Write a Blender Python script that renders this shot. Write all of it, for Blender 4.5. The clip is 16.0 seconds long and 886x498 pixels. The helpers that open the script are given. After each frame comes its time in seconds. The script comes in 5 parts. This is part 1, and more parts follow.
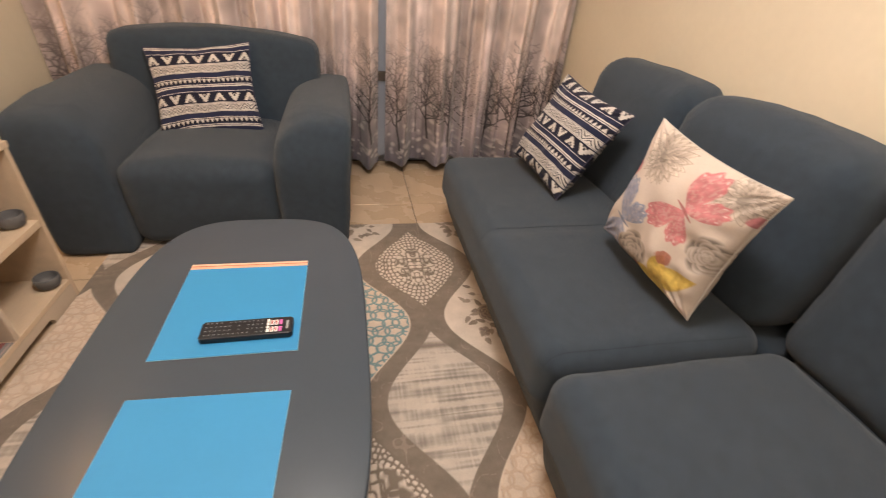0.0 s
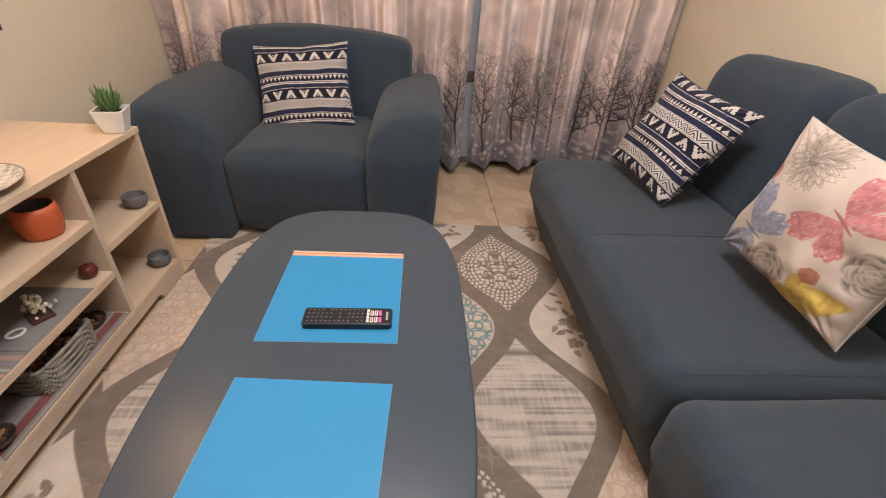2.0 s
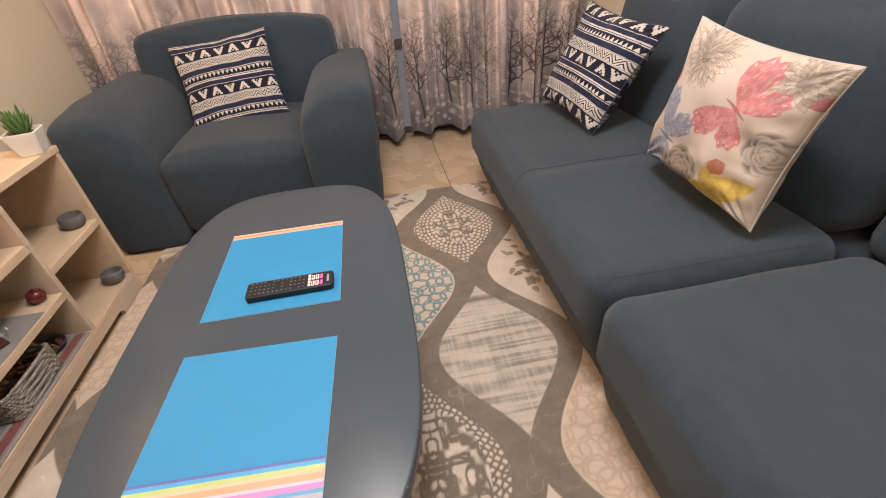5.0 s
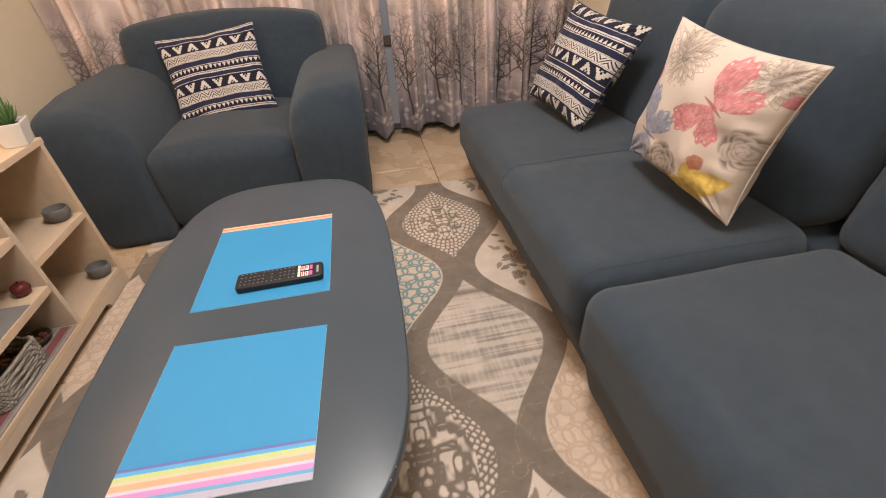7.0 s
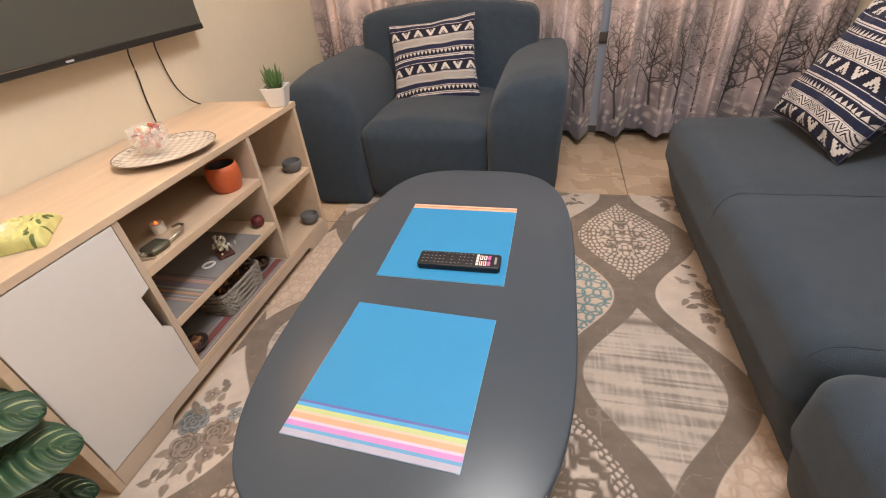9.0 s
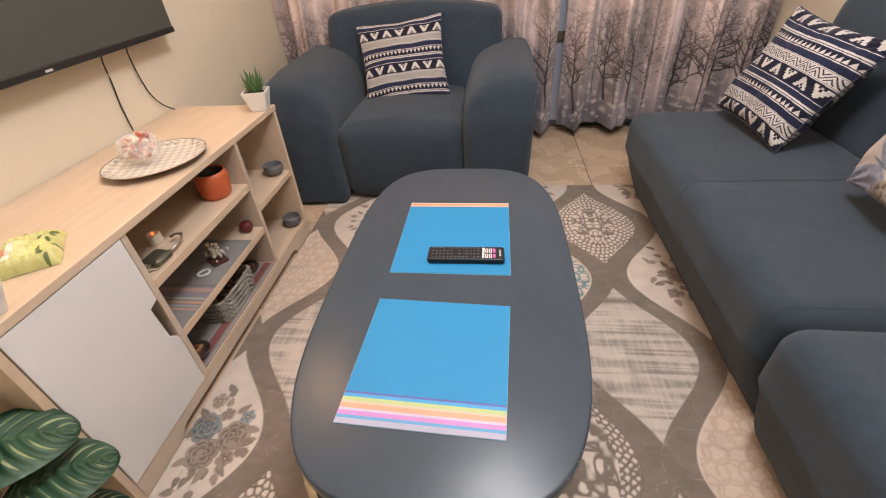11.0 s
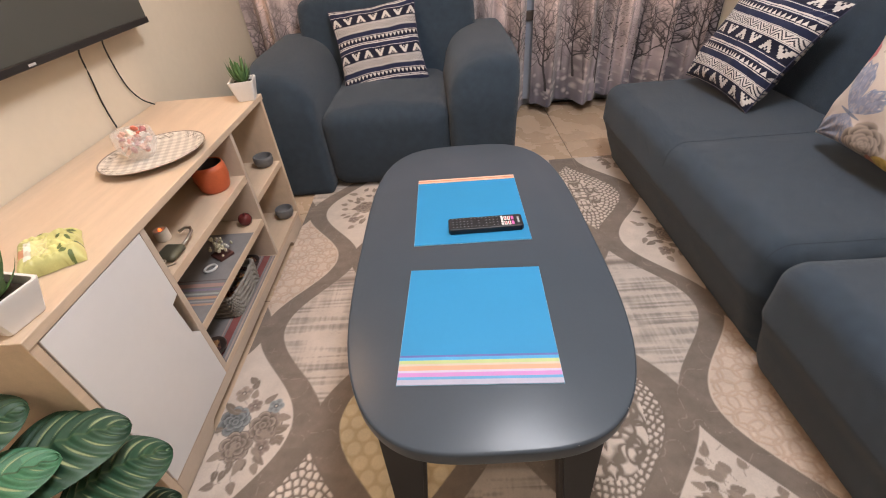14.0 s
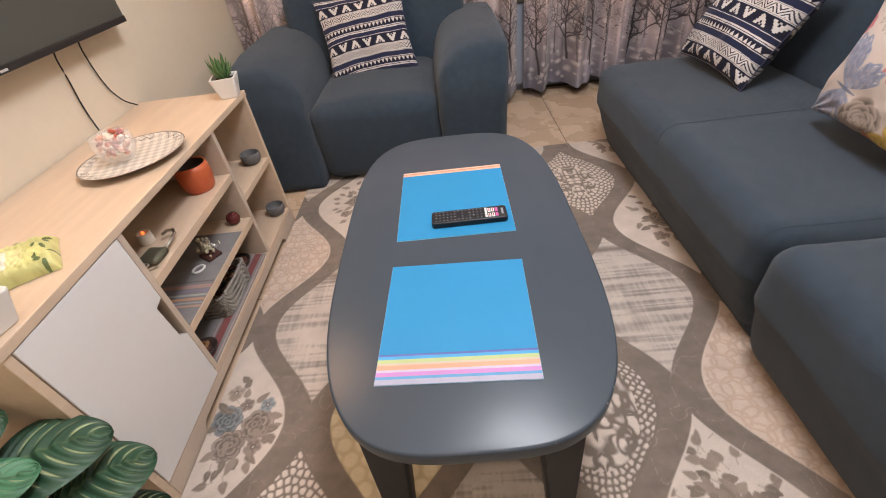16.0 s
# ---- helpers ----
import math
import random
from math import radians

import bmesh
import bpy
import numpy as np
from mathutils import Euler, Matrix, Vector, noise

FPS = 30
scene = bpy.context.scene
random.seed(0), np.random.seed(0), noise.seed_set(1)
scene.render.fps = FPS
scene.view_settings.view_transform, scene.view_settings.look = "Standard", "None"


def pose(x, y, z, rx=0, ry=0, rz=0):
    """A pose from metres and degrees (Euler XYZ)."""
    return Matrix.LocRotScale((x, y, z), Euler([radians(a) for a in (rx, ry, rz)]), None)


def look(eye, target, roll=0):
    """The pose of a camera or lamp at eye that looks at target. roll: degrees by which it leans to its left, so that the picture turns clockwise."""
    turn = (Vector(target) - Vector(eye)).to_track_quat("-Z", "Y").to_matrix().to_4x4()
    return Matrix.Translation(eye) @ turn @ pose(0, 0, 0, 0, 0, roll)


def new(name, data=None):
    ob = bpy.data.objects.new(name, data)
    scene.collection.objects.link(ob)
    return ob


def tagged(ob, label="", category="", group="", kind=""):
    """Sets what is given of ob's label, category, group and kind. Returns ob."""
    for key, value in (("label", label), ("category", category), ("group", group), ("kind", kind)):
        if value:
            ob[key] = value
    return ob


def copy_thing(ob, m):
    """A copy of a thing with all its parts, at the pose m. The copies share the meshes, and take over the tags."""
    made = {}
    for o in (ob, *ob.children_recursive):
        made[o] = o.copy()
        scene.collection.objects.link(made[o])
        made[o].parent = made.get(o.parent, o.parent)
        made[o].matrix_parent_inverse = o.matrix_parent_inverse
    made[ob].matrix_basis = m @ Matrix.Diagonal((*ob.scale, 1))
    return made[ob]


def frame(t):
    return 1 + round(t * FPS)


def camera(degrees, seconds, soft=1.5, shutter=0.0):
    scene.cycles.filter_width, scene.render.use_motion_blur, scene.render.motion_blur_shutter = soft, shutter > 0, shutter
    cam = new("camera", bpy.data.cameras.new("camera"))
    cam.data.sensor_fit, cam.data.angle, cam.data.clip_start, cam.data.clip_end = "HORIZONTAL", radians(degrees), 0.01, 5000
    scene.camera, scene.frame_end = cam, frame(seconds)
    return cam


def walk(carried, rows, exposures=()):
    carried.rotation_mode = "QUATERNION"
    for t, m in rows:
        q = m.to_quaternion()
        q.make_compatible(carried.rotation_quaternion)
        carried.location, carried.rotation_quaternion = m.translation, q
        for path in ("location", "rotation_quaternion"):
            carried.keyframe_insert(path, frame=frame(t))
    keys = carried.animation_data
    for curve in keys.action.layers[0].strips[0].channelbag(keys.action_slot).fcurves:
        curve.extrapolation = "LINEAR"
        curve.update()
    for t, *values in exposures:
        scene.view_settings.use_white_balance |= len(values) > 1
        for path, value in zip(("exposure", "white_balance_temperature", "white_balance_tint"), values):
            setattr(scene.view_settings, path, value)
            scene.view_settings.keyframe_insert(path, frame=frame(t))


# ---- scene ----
cam = camera(91.8, 16.0, soft=1.05, shutter=0.35)
PATH = [
    (0, (0.298, 0.715, 1.182), (0.71, 2.33, 0.077), 5.9),
    (0.5, (0.212, 0.719, 1.211), (0.48, 2.367, 0.109), 6.2),
    (1, (0.181, 0.722, 1.177), (0.429, 2.375, 0.079), 1.9),
    (1.5, (0.191, 0.735, 1.146), (0.412, 2.391, 0.047), 1.0),
    (2, (0.2, 0.762, 1.123), (0.336, 2.427, 0.024), 4.2),
    (2.5, (0.203, 0.755, 1.101), (0.314, 2.405, -0.023), 4.1),
    (3, (0.234, 0.749, 1.104), (0.318, 2.386, -0.042), 3.2),
    (3.5, (0.255, 0.749, 1.106), (0.311, 2.376, -0.055), 3.6),
    (4, (0.282, 0.704, 1.087), (0.387, 2.325, -0.079), -1.7),
    (4.5, (0.313, 0.677, 1.081), (0.498, 2.288, -0.09), -5.4),
    (5, (0.316, 0.678, 1.079), (0.52, 2.283, -0.096), -4.9),
    (7.5, (0.31, 0.647, 1.078), (0.566, 2.239, -0.106), -3.7),
    (8, (0.295, 0.668, 1.071), (0.335, 2.296, -0.091), -3.8),
    (8.5, (0.257, 0.686, 1.067), (-0.003, 2.309, -0.072), -3.4),
    (9, (0.244, 0.691, 1.064), (-0.198, 2.267, -0.085), -5.3),
    (11.5, (0.077, 0.581, 1.131), (-0.053, 2.182, -0.06), -6.4),
    (12, (0.03, 0.556, 1.124), (-0.069, 2.167, -0.057), -11.0),
    (12.5, (-0.008, 0.537, 1.125), (-0.095, 2.143, -0.064), -10.7),
    (13, (-0.025, 0.526, 1.114), (-0.106, 2.118, -0.093), -9.0),
    (13.5, (-0.027, 0.539, 1.116), (-0.099, 2.124, -0.101), -4.8),
    (14, (-0.025, 0.547, 1.11), (-0.087, 2.122, -0.12), -5.2),
    (14.5, (-0.032, 0.565, 1.112), (-0.093, 2.127, -0.136), -3.7),
    (15, (0.0, 0.574, 1.1), (-0.069, 2.121, -0.165), -4.7),
    (15.5, (0.011, 0.575, 1.102), (-0.075, 2.118, -0.169), -6.7),
    (16, (0.035, 0.569, 1.107), (-0.062, 2.11, -0.164), -7.9),
]
# the film camera's own exposure and white balance drift a little
BALANCE = [(0.0, -0.01, 7850, 15), (0.5, -0.01, 7600, 15), (1.0, -0.04, 7250, 15), (2.0, -0.11, 7000, 14), (4.0, -0.09, 7100, 14), (5.0, 0.10, 7250, 14), (7.5, 0.08, 7400, 14), (8.5, 0.07, 7200, 14),
           (9.0, 0.04, 7050, 14), (11.5, 0.02, 6750, 14), (14.0, 0.01, 6550, 14), (16.0, 0.03, 6450, 14)]
walk(cam, [(t, look(eye, target, roll)) for t, eye, target, roll in PATH], BALANCE)

# ---------------------------------------------------------------- light
WALL_L, WALL_R, WALL_F, WALL_B, CEIL = -1.15, 1.66, 3.56, -1.7, 2.5
world = bpy.data.worlds.new("night")
scene.world = world
world.use_nodes = True
world.node_tree.nodes["Background"].inputs[0].default_value = (0.02, 0.025, 0.04, 1)
world.node_tree.nodes["Background"].inputs[1].default_value = 0.3


def lamp(name, kind, at, power, colour, size):
    data = bpy.data.lights.new(name, kind)
    data.energy, data.color = power, colour
    if kind == "AREA":
        data.shape, data.size = "DISK", size
    else:
        data.shadow_soft_size = size
    ob = new(name, data)
    ob.location = at
    return ob


lamp("ceiling_lamp_light", "POINT", (0.36, 1.38, 2.21), 84, (0.88, 0.93, 1.0), 0.21)
# unseen fill behind the camera, added to lift the ambient light
lamp("rear_fill_light", "AREA", (-0.10, -0.55, 2.42), 8, (1.0, 0.86, 0.74), 0.28)
lamp("wall_lamp_light", "POINT", (-1.02, 1.96, 1.80), 19, (1.0, 0.64, 0.36), 0.14)


# ---------------------------------------------------------------- helpers of this scene
def part(name, bm, material, parent=None, label="", smooth=False):
    mesh = bpy.data.meshes.new(name)
    bm.to_mesh(mesh)
    bm.free()
    mesh.materials.append(material)
    if smooth:
        mesh.shade_smooth()
    ob = new(name, mesh)
    ob.parent = parent
    if label:
        ob["label"] = label
    return ob


def thing(name, label, category, at=(0, 0, 0), turn=0.0, group="", kind=""):
    ob = new(name)
    ob.empty_display_size = 0.1
    ob.matrix_basis = pose(*at, 0, 0, turn)
    return tagged(ob, label, category, group, kind)


def box(x0, x1, y0, y1, z0, z1, bevel=0.0, seg=2):
    bm = bmesh.new()
    bmesh.ops.create_cube(bm, size=1)
    for v in bm.verts:
        v.co = Vector(((x0 + x1) / 2 + v.co.x * (x1 - x0), (y0 + y1) / 2 + v.co.y * (y1 - y0), (z0 + z1) / 2 + v.co.z * (z1 - z0)))
    if bevel:
        bmesh.ops.bevel(bm, geom=bm.edges[:], offset=bevel, segments=seg, affect="EDGES", profile=0.5)
    return bm


def soft_box(size, radius, n=16, bulge=0.0, wobble=0.0, seed=0.0, warp=None):
    """An upholstered block: a box with large round edges, a little fuller in the middle of its faces."""
    bm = bmesh.new()
    bmesh.ops.create_cube(bm, size=2)
    bmesh.ops.subdivide_edges(bm, edges=bm.edges[:], cuts=n, use_grid_fill=True)
    h = Vector(size) / 2
    for v in bm.verts:
        a = v.co.copy()
        # draw the grid towards the edges, where the rounding is
        a = Vector([math.sin(c * math.pi / 2) * 0.55 + c * 0.45 for c in a])
        p = Vector([a[i] * h[i] for i in range(3)])
        core = Vector([max(-(h[i] - radius), min(h[i] - radius, p[i])) for i in range(3)])
        d = p - core
        q = core + d.normalized() * radius if d.length > 1e-6 else p
        out = Vector([(q[i] / h[i]) ** 9 for i in range(3)])
        fill = [(1 - a[(i + 1) % 3] ** 2) * (1 - a[(i + 2) % 3] ** 2) for i in range(3)]
        q += Vector([out[i] * fill[i] * bulge for i in range(3)])
        if wobble:
            q += wobble * noise.noise_vector(q * 5 + Vector((seed, seed * 2, 0))) + 0.35 * wobble * noise.noise_vector(q * 17 + Vector((seed, 0, 3)))
        v.co = warp(q) if warp else q
    bmesh.ops.recalc_face_normals(bm, faces=bm.faces[:])
    return bm


def tube(points, radius, sides=8, closed=False):
    """A round rod along points; radius is a number or one for each point."""
    bm = bmesh.new()
    pts = [Vector(p) for p in points]
    n = len(pts)
    rad = radius if isinstance(radius, (list, tuple)) else [radius] * n
    rings = []
    for i, p in enumerate(pts):
        a = pts[(i - 1) % n] if closed or i else pts[0]
        b = pts[(i + 1) % n] if closed or i < n - 1 else pts[-1]
        t = (b - a).normalized()
        s = t.cross(Vector((0, 0, 1)))
        if s.length < 0.15:
            s = t.cross(Vector((1, 0, 0)))
        s.normalize()
        w = s.cross(t)
        rings.append([bm.verts.new(p + (s * math.cos(k) + w * math.sin(k)) * rad[i]) for k in [2 * math.pi * j / sides for j in range(sides)]])
    for i in range(n if closed else n - 1):
        r0, r1 = rings[i], rings[(i + 1) % n]
        for j in range(sides):
            bm.faces.new((r0[j], r0[(j + 1) % sides], r1[(j + 1) % sides], r1[j]))
    if not closed:
        bm.faces.new(rings[0]), bm.faces.new(rings[-1])
    bmesh.ops.recalc_face_normals(bm, faces=bm.faces[:])
    return bm


def lathe(profile, sides=32, sx=1.0, sy=1.0):
    """Turns a profile of (radius, z) round the z axis."""
    bm = bmesh.new()
    rings = []
    for r, z in profile:
        if r < 1e-5:
            rings.append([bm.verts.new((0, 0, z))])
        else:
            rings.append([bm.verts.new((sx * r * math.cos(k), sy * r * math.sin(k), z)) for k in [2 * math.pi * j / sides for j in range(sides)]])
    for a, b in zip(rings, rings[1:]):
        for j in range(sides):
            k = (j + 1) % sides
            if len(a) == 1 and len(b) > 1:
                bm.faces.new((a[0], b[j], b[k]))
            elif len(b) == 1 and len(a) > 1:
                bm.faces.new((a[j], a[k], b[0]))
            elif len(a) > 1:
                bm.faces.new((a[j], a[k], b[k], b[j]))
    bmesh.ops.recalc_face_normals(bm, faces=bm.faces[:])
    return bm


def plate_of(outline, z0, z1, bevel=0.0, seg=3):
    """An upright prism over a flat outline."""
    bm = bmesh.new()
    f = bm.faces.new([bm.verts.new((x, y, z0)) for x, y in outline])
    up = bmesh.ops.extrude_face_region(bm, geom=[f])
    top = [v for v in up["geom"] if isinstance(v, bmesh.types.BMVert)]
    bmesh.ops.translate(bm, verts=top, vec=(0, 0, z1 - z0))
    bmesh.ops.recalc_face_normals(bm, faces=bm.faces[:])
    if bevel:
        edges = [e for e in bm.edges if abs(e.verts[0].co.z - e.verts[1].co.z) < 1e-6]
        bmesh.ops.bevel(bm, geom=edges, offset=bevel, segments=seg, affect="EDGES", profile=0.5)
    return bm


def sheet(name, P, colour, material, parent=None, label="", closed_back=None):
    """A woven sheet on a grid of places P (nu, nv, 3) with a dyed colour for each knot."""
    nu, nv = P.shape[:2]
    idx = np.arange(nu * nv).reshape(nu, nv)
    quads = np.stack([idx[:-1, :-1], idx[1:, :-1], idx[1:, 1:], idx[:-1, 1:]], -1).reshape(-1, 4)
    mesh = bpy.data.meshes.new(name)
    mesh.vertices.add(nu * nv)
    mesh.vertices.foreach_set("co", P.reshape(-1).astype(np.float32))
    mesh.loops.add(quads.size)
    mesh.loops.foreach_set("vertex_index", quads.reshape(-1).astype(np.int32))
    mesh.polygons.add(len(quads))
    mesh.polygons.foreach_set("loop_start", np.arange(0, quads.size, 4, dtype=np.int32))
    mesh.update(calc_edges=True)
    dye = mesh.color_attributes.new("dye", "FLOAT_COLOR", "POINT")
    rgba = np.ones((nu * nv, 4), np.float32)
    rgba[:, :3] = colour.reshape(-1, 3)
    dye.data.foreach_set("color", rgba.reshape(-1))
    mesh.materials.append(material)
    mesh.shade_smooth()
    ob = new(name, mesh)
    ob.parent = parent
    if label:
        ob["label"] = label
    return ob


# ---------------------------------------------------------------- materials
def mat(name, colour, rough=0.6, metal=0.0, vary=0.12, scale=8.0, bump=0.0, bump_scale=200.0, dye=False, coat=0.0, sheen=0.0, stretch=(1, 1, 1), transmission=0.0, ior=1.45, spec=0.5, emit=0.0, rough_vary=0.0):
    m = bpy.data.materials.new(name)
    m.use_nodes = True
    nt = m.node_tree
    n, l = nt.nodes, nt.links
    b = n["Principled BSDF"]
    b.inputs["Roughness"].default_value, b.inputs["Metallic"].default_value = rough, metal
    b.inputs["Coat Weight"].default_value, b.inputs["Sheen Weight"].default_value = coat, sheen
    b.inputs["Transmission Weight"].default_value, b.inputs["IOR"].default_value = transmission, ior
    b.inputs["Specular IOR Level"].default_value = spec
    tc = n.new("ShaderNodeTexCoord")
    mp = n.new("ShaderNodeMapping")
    mp.inputs["Scale"].default_value = stretch
    l.new(tc.outputs["Object"], mp.inputs["Vector"])
    big, fine = n.new("ShaderNodeTexNoise"), n.new("ShaderNodeTexNoise")
    big.inputs["Scale"].default_value, big.inputs["Detail"].default_value = scale, 6
    fine.inputs["Scale"].default_value, fine.inputs["Detail"].default_value = scale * 14, 3
    l.new(mp.outputs[0], big.inputs["Vector"]), l.new(mp.outputs[0], fine.inputs["Vector"])
    add = n.new("ShaderNodeMath")
    add.operation = "MULTIPLY_ADD"
    add.inputs[1].default_value = 0.5
    l.new(fine.outputs["Fac"], add.inputs[0]), l.new(big.outputs["Fac"], add.inputs[2])
    ramp = n.new("ShaderNodeMapRange")
    ramp.inputs["From Min"].default_value, ramp.inputs["From Max"].default_value = 0.45, 1.05
    ramp.inputs["To Min"].default_value, ramp.inputs["To Max"].default_value = 1 - vary, 1 + vary
    l.new(add.outputs[0], ramp.inputs["Value"])
    mul = n.new("ShaderNodeVectorMath")
    mul.operation = "SCALE"
    if dye:
        v = n.new("ShaderNodeVertexColor")
        v.layer_name = "dye"
        l.new(v.outputs["Color"], mul.inputs[0])
    else:
        mul.inputs[0].default_value = colour
    l.new(ramp.outputs[0], mul.inputs["Scale"])
    l.new(mul.outputs[0], b.inputs["Base Color"])
    if rough_vary:
        rv = n.new("ShaderNodeMapRange")
        rv.inputs["From Min"].default_value, rv.inputs["From Max"].default_value = 0.3, 0.7
        rv.inputs["To Min"].default_value, rv.inputs["To Max"].default_value = rough - rough_vary, rough + rough_vary
        l.new(big.outputs["Fac"], rv.inputs["Value"]), l.new(rv.outputs[0], b.inputs["Roughness"])
    if bump:
        t = n.new("ShaderNodeTexNoise")
        t.inputs["Scale"].default_value, t.inputs["Detail"].default_value = bump_scale, 2
        l.new(mp.outputs[0], t.inputs["Vector"])
        bp = n.new("ShaderNodeBump")
        bp.inputs["Strength"].default_value, bp.inputs["Distance"].default_value = bump, 0.002
        l.new(t.outputs["Fac"], bp.inputs["Height"]), l.new(bp.outputs[0], b.inputs["Normal"])
    if emit:
        b.inputs["Emission Color"].default_value, b.inputs["Emission Strength"].default_value = (*colour, 1), emit
    return m


FABRIC = mat("stretch_slipcover_fabric", (0.037, 0.054, 0.075), 0.95, vary=0.13, scale=34, bump=0.9, bump_scale=700, sheen=0.16, spec=0.12)
SEAM = mat("dark_seam_thread", (0.027, 0.036, 0.047), 0.9, bump=0.3, spec=0.2)
WALLPAINT = mat("cream_wall_paint", (0.68, 0.595, 0.465), 0.75, vary=0.04, scale=2.5, bump=0.08, bump_scale=180)
CEILPAINT = mat("white_ceiling_paint", (0.84, 0.82, 0.78), 0.8, vary=0.03, scale=2)
TILE = mat("beige_ceramic_tile", (0.58, 0.43, 0.30), 0.28, vary=0.08, scale=5, rough_vary=0.08)
GROUT = mat("dark_grout", (0.16, 0.12, 0.09), 0.9, vary=0.2, scale=30)
OAK = mat("pale_oak_laminate", (0.62, 0.475, 0.345), 0.42, vary=0.10, scale=5, stretch=(6, 0.7, 6), bump=0.04, bump_scale=60)
OAKEDGE = mat("pale_oak_edging", (0.56, 0.455, 0.36), 0.5, vary=0.07, scale=6)
OAKBACK = mat("oak_back_panel", (0.60, 0.47, 0.35), 0.6, vary=0.08, scale=4)
WHITEDOOR = mat("white_lacquered_board", (0.74, 0.72, 0.71), 0.45, vary=0.025, scale=3)
CHARCOAL = mat("charcoal_satin_lacquer", (0.050, 0.066, 0.086), 0.29, vary=0.04, scale=9, spec=0.30)
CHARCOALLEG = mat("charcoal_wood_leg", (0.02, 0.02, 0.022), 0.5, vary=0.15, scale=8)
CHIP = mat("worn_bare_edge", (0.34, 0.33, 0.32), 0.7, vary=0.2, scale=50)
RUGDYE = mat("printed_rug_pile", (1, 1, 1), 0.95, vary=0.13, scale=16, bump=0.6, bump_scale=700, dye=True, sheen=0.2, spec=0.15)
CUSHIONDYE = mat("printed_cushion_cotton", (1, 1, 1), 0.9, vary=0.07, scale=14, bump=0.35, bump_scale=800, dye=True, sheen=0.08, spec=0.12)
CURTAINDYE = mat("printed_curtain_satin", (1, 1, 1), 0.62, vary=0.06, scale=10, bump=0.1, bump_scale=600, dye=True, sheen=0.3, spec=0.3)
BLUEMAT = mat("sky_blue_card", (0.014, 0.225, 0.47), 0.6, vary=0.03, scale=6, bump=0.08, bump_scale=500)
BLACKPLASTIC = mat("black_plastic", (0.012, 0.013, 0.017), 0.4, vary=0.1, scale=10)
# screen colour lifted to stand in for the hazy reflection of the room
TVSCREEN = mat("tv_screen_glass", (0.070, 0.071, 0.062), 0.42, vary=0.02, scale=3, spec=0.5)
TVFRAME = mat("tv_bezel_plastic", (0.02, 0.018, 0.017), 0.4, vary=0.06, scale=10)
CABLE = mat("black_cable_rubber", (0.015, 0.014, 0.013), 0.5, vary=0.1, scale=30)
TERRACOTTA = mat("orange_glazed_clay", (0.55, 0.12, 0.045), 0.45, vary=0.1, scale=12, rough_vary=0.08)
GREYCLAY = mat("grey_stoneware", (0.125, 0.122, 0.125), 0.5, vary=0.2, scale=25)
WHITEPOT = mat("white_glazed_ceramic", (0.80, 0.77, 0.74), 0.3, vary=0.03, scale=6)
SOIL = mat("dark_potting_soil", (0.03, 0.02, 0.012), 0.95, vary=0.4, scale=60, bump=1, bump_scale=200)
SUCCULENT = mat("succulent_leaf", (0.11, 0.205, 0.07), 0.5, vary=0.3, scale=20)
PORCELAIN = mat("checked_porcelain", (1, 1, 1), 0.25, vary=0.03, scale=6, dye=True)
GLASS = mat("clear_glass", (0.93, 0.92, 0.90), 0.06, vary=0.0)
GLASS.node_tree.nodes["Principled BSDF"].inputs["Alpha"].default_value = 0.20
STEEL = mat("brushed_steel", (0.55, 0.52, 0.48), 0.3, metal=1.0, vary=0.1, scale=30)
BRASSDARK = mat("tarnished_olive_brass", (0.13, 0.125, 0.09), 0.45, metal=0.6, vary=0.25, scale=25)
ALUM = mat("grey_blue_aluminium", (0.40, 0.43, 0.50), 0.45, metal=0.0, vary=0.05, scale=8)
NIGHTGLASS = mat("dark_window_glass", (0.01, 0.012, 0.018), 0.08, vary=0.0)
RATTAN = mat("grey_woven_rope", (0.29, 0.265, 0.235), 0.85, vary=0.25, scale=40, bump=0.6, bump_scale=400)
LAMPGLASS = mat("lit_lamp_diffuser", (1.0, 0.88, 0.75), 0.5, vary=0.0, emit=4.0)
WARMGLASS = mat("lit_warm_lamp_glass", (1.0, 0.66, 0.36), 0.5, vary=0.0, emit=6.0)


def plain(name, colour, rough=0.55, **more):
    return mat(name, colour, rough, vary=more.pop("vary", 0.06), scale=more.pop("scale", 20), **more)

# ---------------------------------------------------------------- room
T = 0.12
floor = tagged(part("floor", box(WALL_L - T, WALL_R + T, WALL_B - T, WALL_F + T, -0.12, -0.003), GROUT), "beige ceramic tiled living room floor", "floor", kind="structure")
tagged(part("ceiling", box(WALL_L - T, WALL_R + T, WALL_B - T, WALL_F + T, CEIL, CEIL + 0.1), CEILPAINT), "plain white painted ceiling", "ceiling", kind="structure")
tagged(part("wall_west", box(WALL_L - T, WALL_L, WALL_B - T, WALL_F + T, -0.003, CEIL), WALLPAINT), "cream painted wall behind the television", "wall", kind="structure")
tagged(part("wall_east", box(WALL_R, WALL_R + T, WALL_B - T, WALL_F + T, -0.003, CEIL), WALLPAINT), "cream painted wall behind the sofa", "wall", kind="structure")
tagged(part("wall_south", box(WALL_L, WALL_R, WALL_B - T, WALL_B, -0.003, CEIL), WALLPAINT), "cream painted plain rear wall", "wall", kind="structure")
